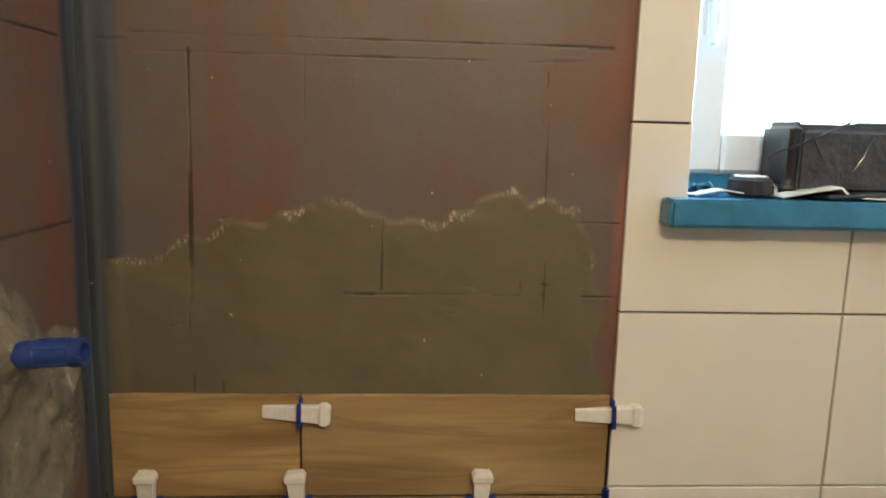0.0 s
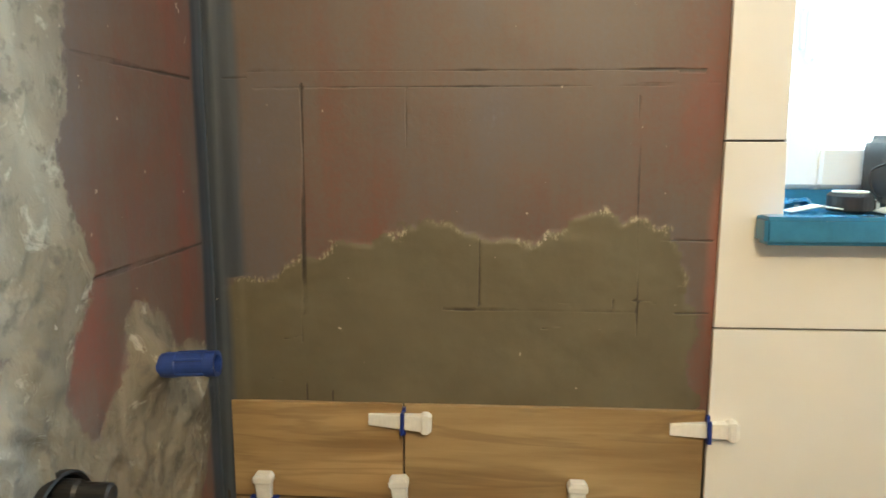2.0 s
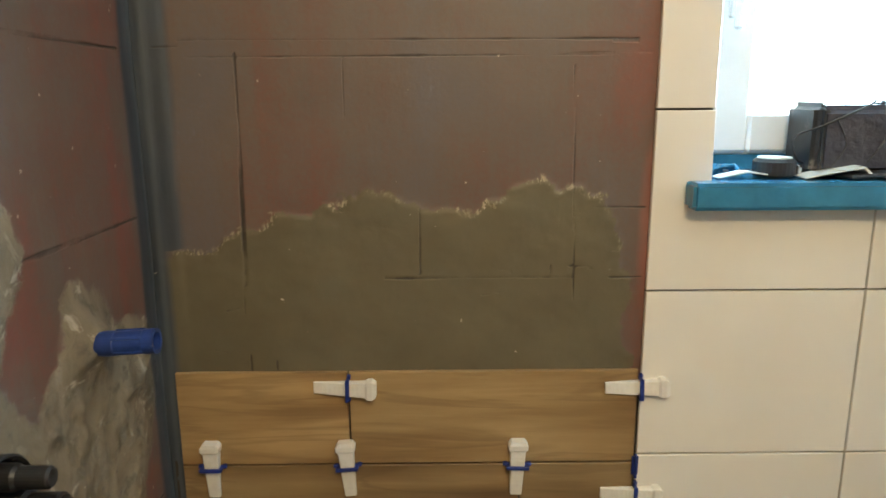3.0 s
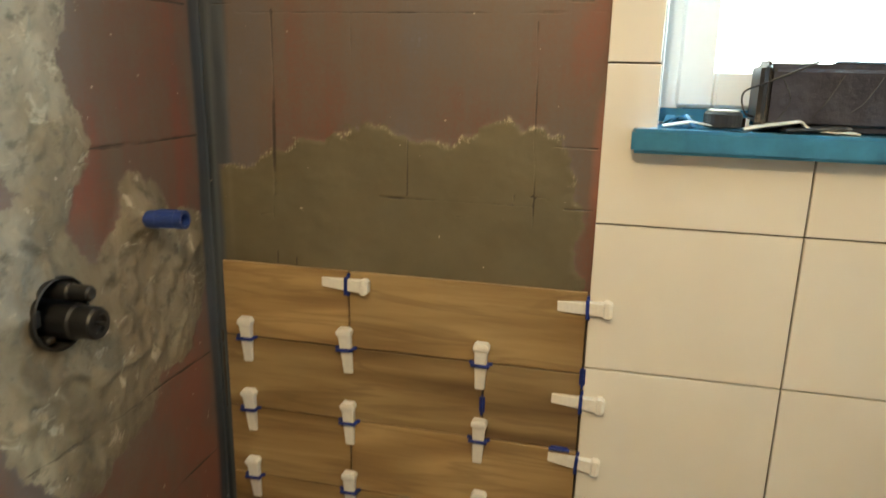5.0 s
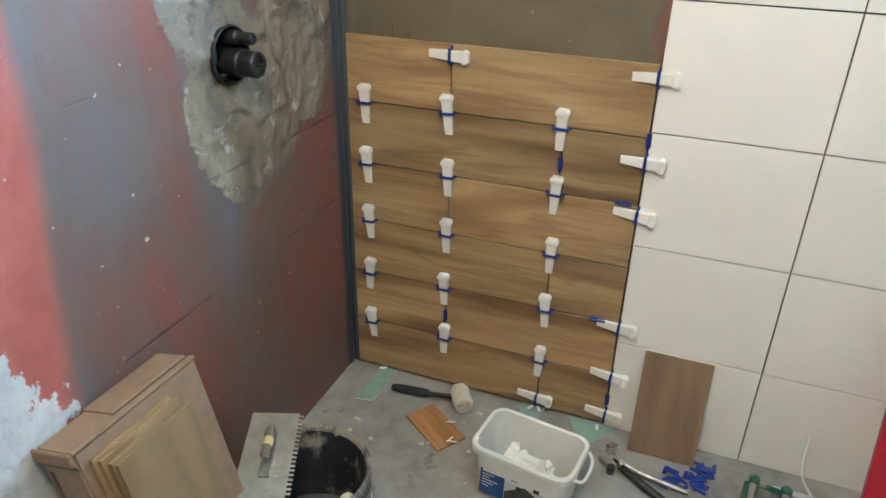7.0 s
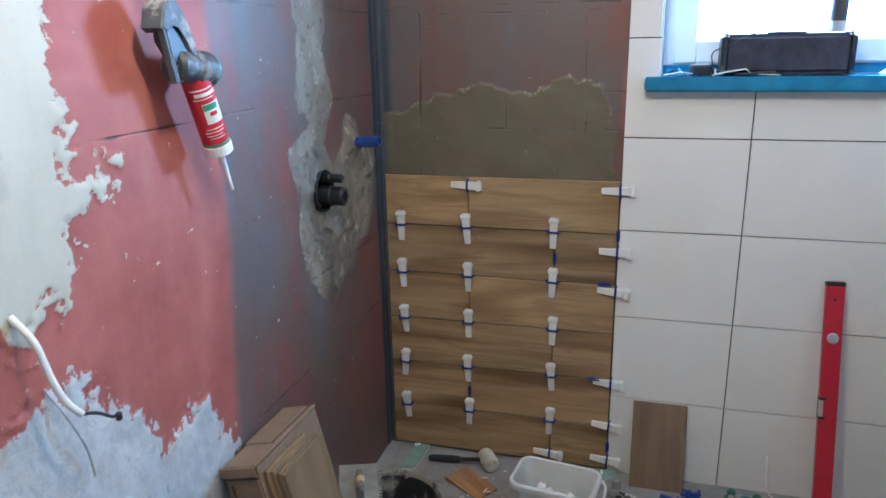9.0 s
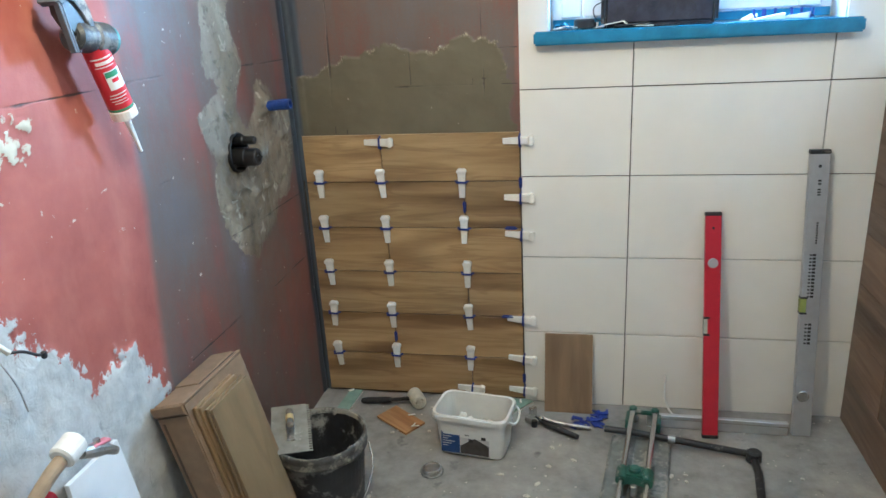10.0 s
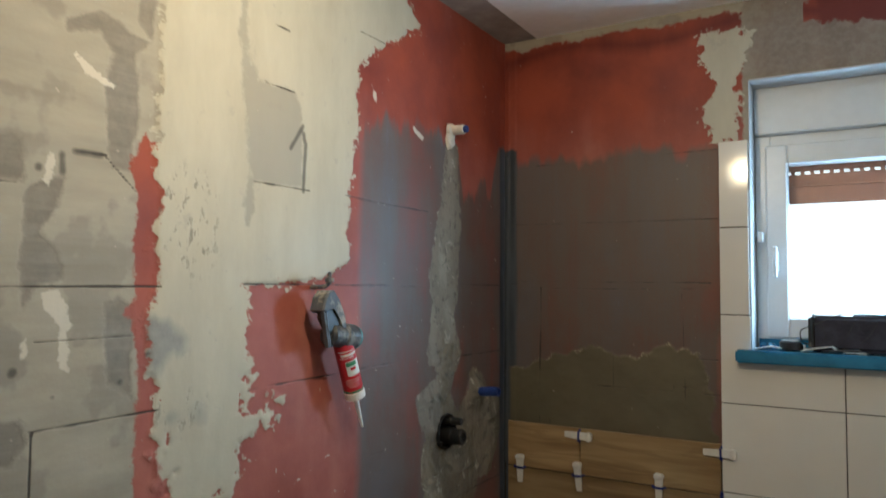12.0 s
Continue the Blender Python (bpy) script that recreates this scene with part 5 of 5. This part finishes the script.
t = thing("tile_offcut", "small orange-brown wood-look tile offcut lying on the floor", "tile", at=(-0.066, 1.078, 0.007), turn=(0, 3, -34))
part("tile_body", box(bmesh.new(), (-0.083, -0.049, -0.0045), (0.083, 0.049, 0.0045), 0.001), wood_print("offcut_tile", (0.20, 0.085, 0.028), (0.34, 0.165, 0.060), (0.44, 0.245, 0.105), 3.0), t)
for k, (x, y, a) in enumerate([(-0.028, 1.104, 20), (-0.006, 1.035, 70), (0.004, 1.030, 10)]):
    t = thing("plastic_sliver", "thin white broken clip strip on the offcut", "clip")
    part("sliver", box(bmesh.new(), (-0.014, -0.0022, 0), (0.014, 0.0022, 0.0025), 0.0006, pose(x, y, 0.016, 0, 0, a)), WEDGE, t)

for name_at, outline in (((0, 0), [(-0.345, 1.108), (-0.290, 1.118), (-0.278, 1.278), (-0.332, 1.279)]), ((0, 0), [(0.135, 1.268), (0.150, 1.225), (0.205, 1.232), (0.212, 1.278), (0.14, 1.279)]),
                         ((0, 0), [(0.285, 1.272), (0.345, 1.165), (0.425, 1.262), (0.410, 1.276)])):
    t = thing("plasterboard_strip", "green plasterboard offcut packed under the wood-look tiles", "plasterboard", "plasterboard packers")
    to_floor = Matrix(((1, 0, 0, 0), (0, 0, 1, 0), (0, 1, 0, 0), (0, 0, 0, 1)))
    part("core", prism(bmesh.new(), outline, 0.0005, 0.0075, 0, to_floor), GYPSUM, t)
    part("face_paper", prism(bmesh.new(), outline, 0.0076, 0.0092, 0, to_floor), TEAL, t)
for x, y, a in ((-0.325, 1.268, 30), (0.170, 1.262, 60), (0.195, 1.265, 120), (0.375, 1.252, 100)):
    t = thing("packing_wedge", "small white wedge under the lowest tile row", "wedge", "packing wedges")
    part("wedge", box(bmesh.new(), (-0.012, -0.004, 0), (0.012, 0.004, 0.006), 0.0015, pose(x, y, 0.0094, 0, 0, a)), WEDGE, t)

t = thing("levelling_pliers", "metal and black pliers for levelling clips on the floor", "pliers", at=(0.47, 1.095, 0.018), turn=(0, 0, -38))
part("arm", tube(bmesh.new(), [(-0.045, 0.012, 0.0), (0.0, 0.010, 0.0), (0.075, 0.018, -0.003), (0.140, 0.030, -0.006)], [0.006, 0.010, 0.012, 0.009]), BLACK_PLASTIC, t)
part("arm", tube(bmesh.new(), [(-0.02, 0.02, 0.004), (0.03, 0.04, 0.0), (0.09, 0.075, -0.004), (0.14, 0.105, -0.006)], [0.007, 0.008, 0.008, 0.006]), GREY_STEEL, t)
part("jaw", box(bmesh.new(), (-0.075, -0.018, -0.014), (-0.020, 0.022, 0.004), 0.004), GREY_STEEL, t)
part("jaw", box(bmesh.new(), (-0.080, 0.010, -0.014), (-0.060, 0.040, 0.030), 0.004), BRIGHT_STEEL, t)
part("pivot", lathe(bmesh.new(), [(0.009, -0.012), (0.009, 0.014), (0.006, 0.017)], 14, pose(-0.015, 0.012, 0)), BRIGHT_STEEL, t)
part("knob", lathe(bmesh.new(), [(0.010, -0.012), (0.011, 0.0), (0.010, 0.012)], 14, pose(-0.022, -0.020, 0)), BLACK_PLASTIC, t)


def loose_clip():
    """A flat blue clip: a base with two legs."""
    t = thing("floor_clip", "blue plastic levelling clip lying on the floor", "clip", "blue clips on the floor")
    part("clip", prism(bmesh.new(), [(-0.020, -0.016), (0.020, -0.016), (0.020, 0.016), (0.012, 0.016), (0.009, 0.002), (-0.009, 0.002), (-0.012, 0.016), (-0.020, 0.016)], -0.0012, 0.0012, 0.0004, pose(0, 0, 0, 90, 0, 0)), CLIP, t)
    return t


clip = loose_clip()
for k in range(15):
    x, y = (0.575 + 0.11 * rng.random(), 1.105 + 0.06 * rng.random()) if k < 11 else (0.66 + 0.05 * rng.random(), 1.18 + 0.03 * rng.random())
    m = pose(x, y, 0.004 + 0.0022 * (k % 4), rng.uniform(-10, 10), rng.uniform(-10, 10), rng.uniform(0, 360))
    if k == 0:
        clip.matrix_world = m
    else:
        copy_thing(clip, m)

t = thing("floor_cable", "short white cable sticking out of the tiled wall", "cable")
part("sheath", tube(bmesh.new(), curve_points([(0.915, 1.284, 0.142), (0.915, 1.262, 0.138), (0.912, 1.245, 0.095), (0.920, 1.225, 0.045), (0.950, 1.205, 0.006)]), 0.0036), WHITE_CABLE, t)

t = thing("jar_lid", "small dented metal lid lying on the floor", "lid", at=(0.118, 0.785, 0.0))
part("body", lathe(bmesh.new(), [(0.030, 0.001), (0.036, 0.002), (0.036, 0.010), (0.034, 0.012), (0.032, 0.022), (0.029, 0.024), (0.027, 0.018), (0.005, 0.018)], 28), GREY_STEEL, t)
part("ring", lathe(bmesh.new(), [(0.0365, 0.003), (0.0395, 0.004), (0.0395, 0.008), (0.0365, 0.009)], 28, None, False), BASE_GREY, t)
t = thing("small_bottle", "small clear bottle standing by the tiled wall", "bottle", at=(0.80, 1.175, 0.0))
part("body", lathe(bmesh.new(), [(0.013, 0.001), (0.015, 0.003), (0.015, 0.030), (0.008, 0.038), (0.008, 0.044)], 18), GREY_STEEL, t)
part("cap", lathe(bmesh.new(), [(0.009, 0.043), (0.009, 0.052), (0.007, 0.053)], 16), WEDGE, t)

bm = bmesh.new()
for k in range(260):
    x, y = rng.uniform(-0.3, 1.5), rng.uniform(0.1, 1.26)
    r = rng.choice((0.0015, 0.002, 0.003, 0.003, 0.005, 0.008))
    m = pose(x, y, r * 0.25, 0, 0, rng.uniform(0, 360)) @ Matrix.Diagonal((r * rng.uniform(0.8, 2.2), r, r * 0.45, 1))
    bmesh.ops.create_icosphere(bm, subdivisions=1, radius=1, matrix=m)
tagged(part("mortar_crumbs", bm, CRUMB), "scattered pale mortar crumbs and chips on the screed", "crumbs", kind="stuff")

# ---- tools along the tiled wall ----
def lean_pose(x, y, length, top_y, slant=0.0):
    """Stands at (x, y) on the floor and leans back so that its top reaches top_y."""
    return (x, y, 0.0), (-math.degrees(math.asin((top_y - y) / length)), slant, 0)


at, turn = lean_pose(1.056, 1.098, 0.80, 1.262, -1.0)
t = thing("spirit_level", "red spirit level with black ends leaning on the tiled wall", "spirit level", at=at, turn=turn)
part("profile", box(bmesh.new(), (-0.026, -0.011, 0.012), (0.026, 0.011, 0.788), 0.002), RED_PAINT, t)
for z in (0.001, 0.786):
    part("end_cap", box(bmesh.new(), (-0.027, -0.012, z), (0.027, 0.012, z + 0.013), 0.002), BLACK_PLASTIC, t)
part("round_vial", lathe(bmesh.new(), [(0.017, 0.0), (0.017, 0.003), (0.014, 0.0045)], 24, pose(0.0, -0.0105, 0.625, 90, 0, 0)), ALU, t)
vial = part("side_vial", box(bmesh.new(), (-0.0275, -0.0125, 0.378), (-0.014, 0.0125, 0.430), 0.002), plain("pale_vial", (0.42, 0.42, 0.36), 0.2), t)
for z in (0.370, 0.430):
    part("vial_clamp", box(bmesh.new(), (-0.0275, -0.0128, z), (-0.007, 0.0128, z + 0.008), 0.001), BLACK_PLASTIC, vial)
part("hang_hole", lathe(bmesh.new(), [(0.005, 0.0), (0.005, 0.001)], 14, pose(0.0, -0.0108, 0.745, 90, 0, 0)), INK, t)

at, turn = lean_pose(1.365, 1.150, 1.0, 1.264, -0.6)
t = thing("aluminium_level", "long grey aluminium level with dark print leaning on tiles", "spirit level", at=at, turn=turn)
part("profile", box(bmesh.new(), (-0.030, -0.012, 0.001), (0.030, 0.012, 0.985), 0.002), ALU, t)
part("end_cap", box(bmesh.new(), (-0.031, -0.013, 0.984), (0.031, 0.013, 0.998), 0.002), BLACK_PLASTIC, t)
part("round_vial", lathe(bmesh.new(), [(0.020, 0.0), (0.020, 0.004), (0.017, 0.006)], 24, pose(-0.004, -0.0115, 0.150, 90, 0, 0)), BRIGHT_STEEL, t)
vial = part("side_vial", box(bmesh.new(), (-0.0315, -0.0135, 0.452), (-0.012, 0.0135, 0.502), 0.002), VIAL, t)
for z in (0.446, 0.500):
    part("vial_clamp", box(bmesh.new(), (-0.0315, -0.0138, z), (-0.010, 0.0138, z + 0.007), 0.001), BLACK_PLASTIC, vial)
part("hang_hole", lathe(bmesh.new(), [(0.005, 0.0), (0.005, 0.001)], 14, pose(0.0, -0.0118, 0.945, 90, 0, 0)), INK, t)
bm = bmesh.new()
for z0, z1, n_bar in ((0.340, 0.420, 6), (0.505, 0.660, 13), (0.690, 0.765, 9), (0.850, 0.875, 3), (0.885, 0.905, 2)):
    for i in range(n_bar):
        a = z0 + (z1 - z0) * i / n_bar
        box(bm, (0.001 if n_bar == 9 else -0.003, -0.0128, a), (0.007, -0.0119, a + (z1 - z0) / n_bar * 0.62))
        if n_bar in (13, 6):
            box(bm, (-0.013, -0.0128, a + 0.001), (-0.006, -0.0119, a + (z1 - z0) / n_bar * 0.5))
tagged(part("print_bar", bm, INK, t), kind="stuff")

t = thing("straightedge", "grey aluminium straightedge lying along the tiled wall", "straightedge", at=(1.08, 1.150, 0.0), turn=(0, 0, -1.5))
part("profile", box(bmesh.new(), (-0.235, -0.009, 0.001), (0.240, 0.009, 0.050), 0.002), ALU, t)
part("groove_line", box(bmesh.new(), (-0.235, -0.0098, 0.034), (0.240, -0.0088, 0.037)), GREY_STEEL, t)

t = thing("tile_cutter", "manual tile cutter with two steel rails and green carriage", "tile cutter", at=(0.790, 0.83, 0.0), turn=(0, 0, -8))
part("base", box(bmesh.new(), (-0.100, -0.42, 0.001), (0.100, 0.22, 0.020), 0.004), BASE_GREY, t)
for x in (-1, 1):
    part("pad", box(bmesh.new(), (x * 0.055 - 0.038, -0.41, 0.020), (x * 0.055 + 0.038, 0.20, 0.026), 0.002), BASE_GREY, t)
    part("rail", tube(bmesh.new(), [(x * 0.038, -0.45, 0.075), (x * 0.038, 0.305, 0.075)], 0.0095, 14), BRIGHT_STEEL, t)
bm = bmesh.new()
box(bm, (-0.050, 0.292, 0.062), (0.050, 0.304, 0.078), 0.004, seg=2)
for x in (-1, 1):
    lathe(bm, [(0.014, -0.002), (0.014, 0.024), (0.010, 0.028)], 14, pose(x * 0.038, 0.298, 0.062))
    box(bm, (x * 0.052 - 0.008, 0.235, 0.001), (x * 0.052 + 0.008, 0.30, 0.070), 0.003)
part("end_bracket", bm, GREEN_PAINT, t)
bm = bmesh.new()
for x in (-1, 1):
    lathe(bm, [(0.018, -0.030), (0.019, -0.026), (0.019, 0.026), (0.018, 0.030)], 18, pose(x * 0.038, -0.09, 0.075, 90, 0, 0))
box(bm, (-0.030, -0.120, 0.062), (0.030, -0.058, 0.098), 0.006, seg=2)
lathe(bm, [(0.018, 0.090), (0.018, 0.108), (0.012, 0.112)], 18, pose(0, -0.09, 0))
part("carriage", bm, GREEN_PAINT, t)
part("wheel_holder", box(bmesh.new(), (-0.010, -0.135, 0.032), (0.010, -0.100, 0.070), 0.003), GREY_STEEL, t)
bm = bmesh.new()
tube(bm, [(-0.125, 0.185, 0.055), (-0.02, 0.190, 0.052), (0.36, 0.205, 0.020)], 0.0115, 12)
tube(bm, [(0.36, 0.205, 0.020), (0.372, 0.10, 0.018), (0.372, -0.06, 0.016)], 0.0125, 12)
part("handle", bm, BLACK_PLASTIC, t)
part("handle_joint", lathe(bmesh.new(), [(0.020, -0.016), (0.024, -0.012), (0.024, 0.020), (0.018, 0.024)], 16, pose(0.362, 0.19, 0.020)), BLACK_PLASTIC, t)
part("handle_collar", lathe(bmesh.new(), [(0.016, -0.012), (0.016, 0.012)], 14, pose(0.10, 0.194, 0.042, 0, 90, 0)), GREY_STEEL, t)

# ---- things on the window sill ----
SZ = 1.3965
t = thing("speaker_case", "black oblong speaker wrapped in clear film on the sill", "speaker", at=(0.842, 1.352, SZ))
part("body", box(bmesh.new(), (-0.176, -0.050, 0.001), (0.176, 0.050, 0.118), 0.014, seg=3), HAZED_BLACK, t)
for x in (-1, 1):
    part("end_cap", box(bmesh.new(), (x * 0.168 - 0.014, -0.053, 0.001), (x * 0.168 + 0.014, 0.053, 0.122), 0.012, seg=3), BLACK_PLASTIC, t)
part("handle", box(bmesh.new(), (-0.055, -0.014, 0.117), (0.055, 0.014, 0.124), 0.004), plain("glossy_black", (0.05, 0.055, 0.065), 0.12, grain=30), t)
bm = bmesh.new()
for k in range(6):
    x = -0.15 + 0.06 * k
    tube(bm, curve_points([(x, -0.052, 0.015 + 0.01 * (k % 3)), (x + 0.02, -0.0545, 0.055), (x + 0.05 * math.sin(k), -0.053, 0.100)], 8), 0.0012, 6)
part("film_fold", bm, plain("clear_film_fold", (0.05, 0.052, 0.058), 0.15, grain=30), t)
part("cable", tube(bmesh.new(), curve_points([(-0.176, -0.02, 0.02), (-0.200, -0.035, 0.030), (-0.205, -0.03, 0.065), (-0.17, -0.052, 0.085), (-0.10, -0.056, 0.118), (-0.08, -0.04, 0.128)]), 0.0018, 8), INK, t)
t = thing("sealant_cartridge", "grey sealant cartridge with a red tip standing on the speaker", "cartridge", at=(0.975, 1.352, SZ + 0.1205))
part("tube_body", lathe(bmesh.new(), [(0.022, 0.0), (0.0225, 0.002), (0.0225, 0.120), (0.020, 0.126)], 24), plain("pale_grey_tube", (0.48, 0.50, 0.52), 0.35), t)
part("label", lathe(bmesh.new(), [(0.0227, 0.03), (0.0229, 0.031), (0.0229, 0.095), (0.0227, 0.096)], 24, None, False), LABEL_DARK, t)
part("tip", lathe(bmesh.new(), [(0.009, 0.125), (0.009, 0.140), (0.005, 0.165)], 14), RED_PAINT, t)
t = thing("tape_measure", "small black tape measure on the blue sill", "tape measure", at=(0.606, 1.318, SZ), turn=(0, 0, 20))
part("case", lathe(bmesh.new(), [(0.030, 0.001), (0.034, 0.004), (0.034, 0.026), (0.029, 0.031), (0.010, 0.031)], 28), BLACK_PLASTIC, t)
part("top_label", lathe(bmesh.new(), [(0.012, 0.0312), (0.027, 0.0314), (0.027, 0.0335), (0.004, 0.0345)], 24), PAPER_LABEL, t, "white paper label on top")
part("hook", box(bmesh.new(), (0.033, -0.020, 0.002), (0.042, -0.006, 0.020), 0.001), BRIGHT_STEEL, t)
t = thing("paper_sheet", "crumpled white paper strip on the window sill", "paper", at=(0.700, 1.290, SZ))
part("sheet", prism(bmesh.new(), [(-0.060, 0.001), (-0.02, 0.010), (0.030, 0.018), (0.045, 0.004), (0.125, 0.001), (0.125, 0.003), (0.048, 0.007), (0.032, 0.021), (-0.022, 0.0125), (-0.060, 0.003)], -0.022, 0.026, 0, pose(0, 0, 0, 0, 0, -4)), PAPER_LABEL, t)
t = thing("paper_strip", "white folded paper strip in the sill corner", "paper", at=(0.548, 1.300, SZ), turn=(0, 0, 6))
part("sheet", prism(bmesh.new(), [(-0.048, 0.0015), (0.0, 0.010), (0.044, 0.004), (0.044, 0.006), (0.0, 0.0125), (-0.048, 0.0035)], -0.012, 0.014), PAPER_LABEL, t)
t = thing("phone", "dark flat phone half under paper on the sill", "phone", at=(0.755, 1.285, SZ))
part("case", box(bmesh.new(), (-0.055, -0.025, 0.0035), (0.055, 0.022, 0.0105), 0.003, pose(0, 0, 0, 0, -3, 6)), BLACK_PLASTIC, t)
t = thing("film_scrap", "torn blue protective film curled up in the sill corner", "film", at=(0.535, 1.335, SZ))
bm = bmesh.new()
for k in range(4):
    prism(bm, [(-0.035 + 0.012 * k, 0.001), (-0.02 + 0.010 * k, 0.012 + 0.006 * (k % 2)), (0.010 + 0.008 * k, 0.022 - 0.004 * k), (0.028 + 0.004 * k, 0.002), (0.026 + 0.004 * k, 0.001), (0.009 + 0.008 * k, 0.020 - 0.004 * k), (-0.02 + 0.010 * k, 0.010 + 0.006 * (k % 2))],
          -0.012 + 0.012 * k, 0.004 + 0.014 * k, 0, pose(0, 0, 0, 0, 0, 25 * k - 30))
part("film", bm, SILL_FILM, t)
sill_clip = thing("sill_clip", "blue levelling clip standing on the window sill", "clip", "clips on the sill")
part("clip", prism(bmesh.new(), [(-0.018, 0.0), (0.018, 0.0), (0.020, 0.032), (0.012, 0.032), (0.010, 0.008), (-0.010, 0.008), (-0.012, 0.032), (-0.020, 0.032)], -0.0015, 0.0015, 0.0005), CLIP, sill_clip)
for k, (x, y, a) in enumerate([(1.150, 1.345, 15), (1.185, 1.350, -10), (1.265, 1.355, 5), (1.305, 1.335, 60)]):
    m = pose(x, y, SZ + 0.001, 0, 0, a)
    if k == 0:
        sill_clip.matrix_world = m
    else:
        copy_thing(sill_clip, m)
sill_wedge = thing("sill_wedge", "white levelling wedge lying on the window sill", "wedge", "wedges on the sill")
part("wedge", prism(bmesh.new(), [(-0.046, 0.0), (0.044, 0.0), (0.046, 0.018), (0.034, 0.016), (-0.046, 0.004)], -0.012, 0.012, 0.001), WEDGE, sill_wedge)
for k, (x, y, a) in enumerate([(1.175, 1.310, 10), (1.250, 1.325, -25), (1.120, 1.335, 60)]):
    m = pose(x, y, SZ + 0.001, 0, 0, a)
    if k == 0:
        sill_wedge.matrix_world = m
    else:
        copy_thing(sill_wedge, m)

# ---- shelf on the low wall ----
t = thing("wall_shelf", "white ceramic shelf edge fixed to the low tiled wall", "shelf", at=(XR - 0.001, 0.72, 0.745))
part("plate", box(bmesh.new(), (-0.040, -0.32, 0.0), (0.0, 0.02, 0.028), 0.008, seg=3), plain("white_ceramic", (0.78, 0.78, 0.76), 0.15, grain=20, vary=0.03), t)
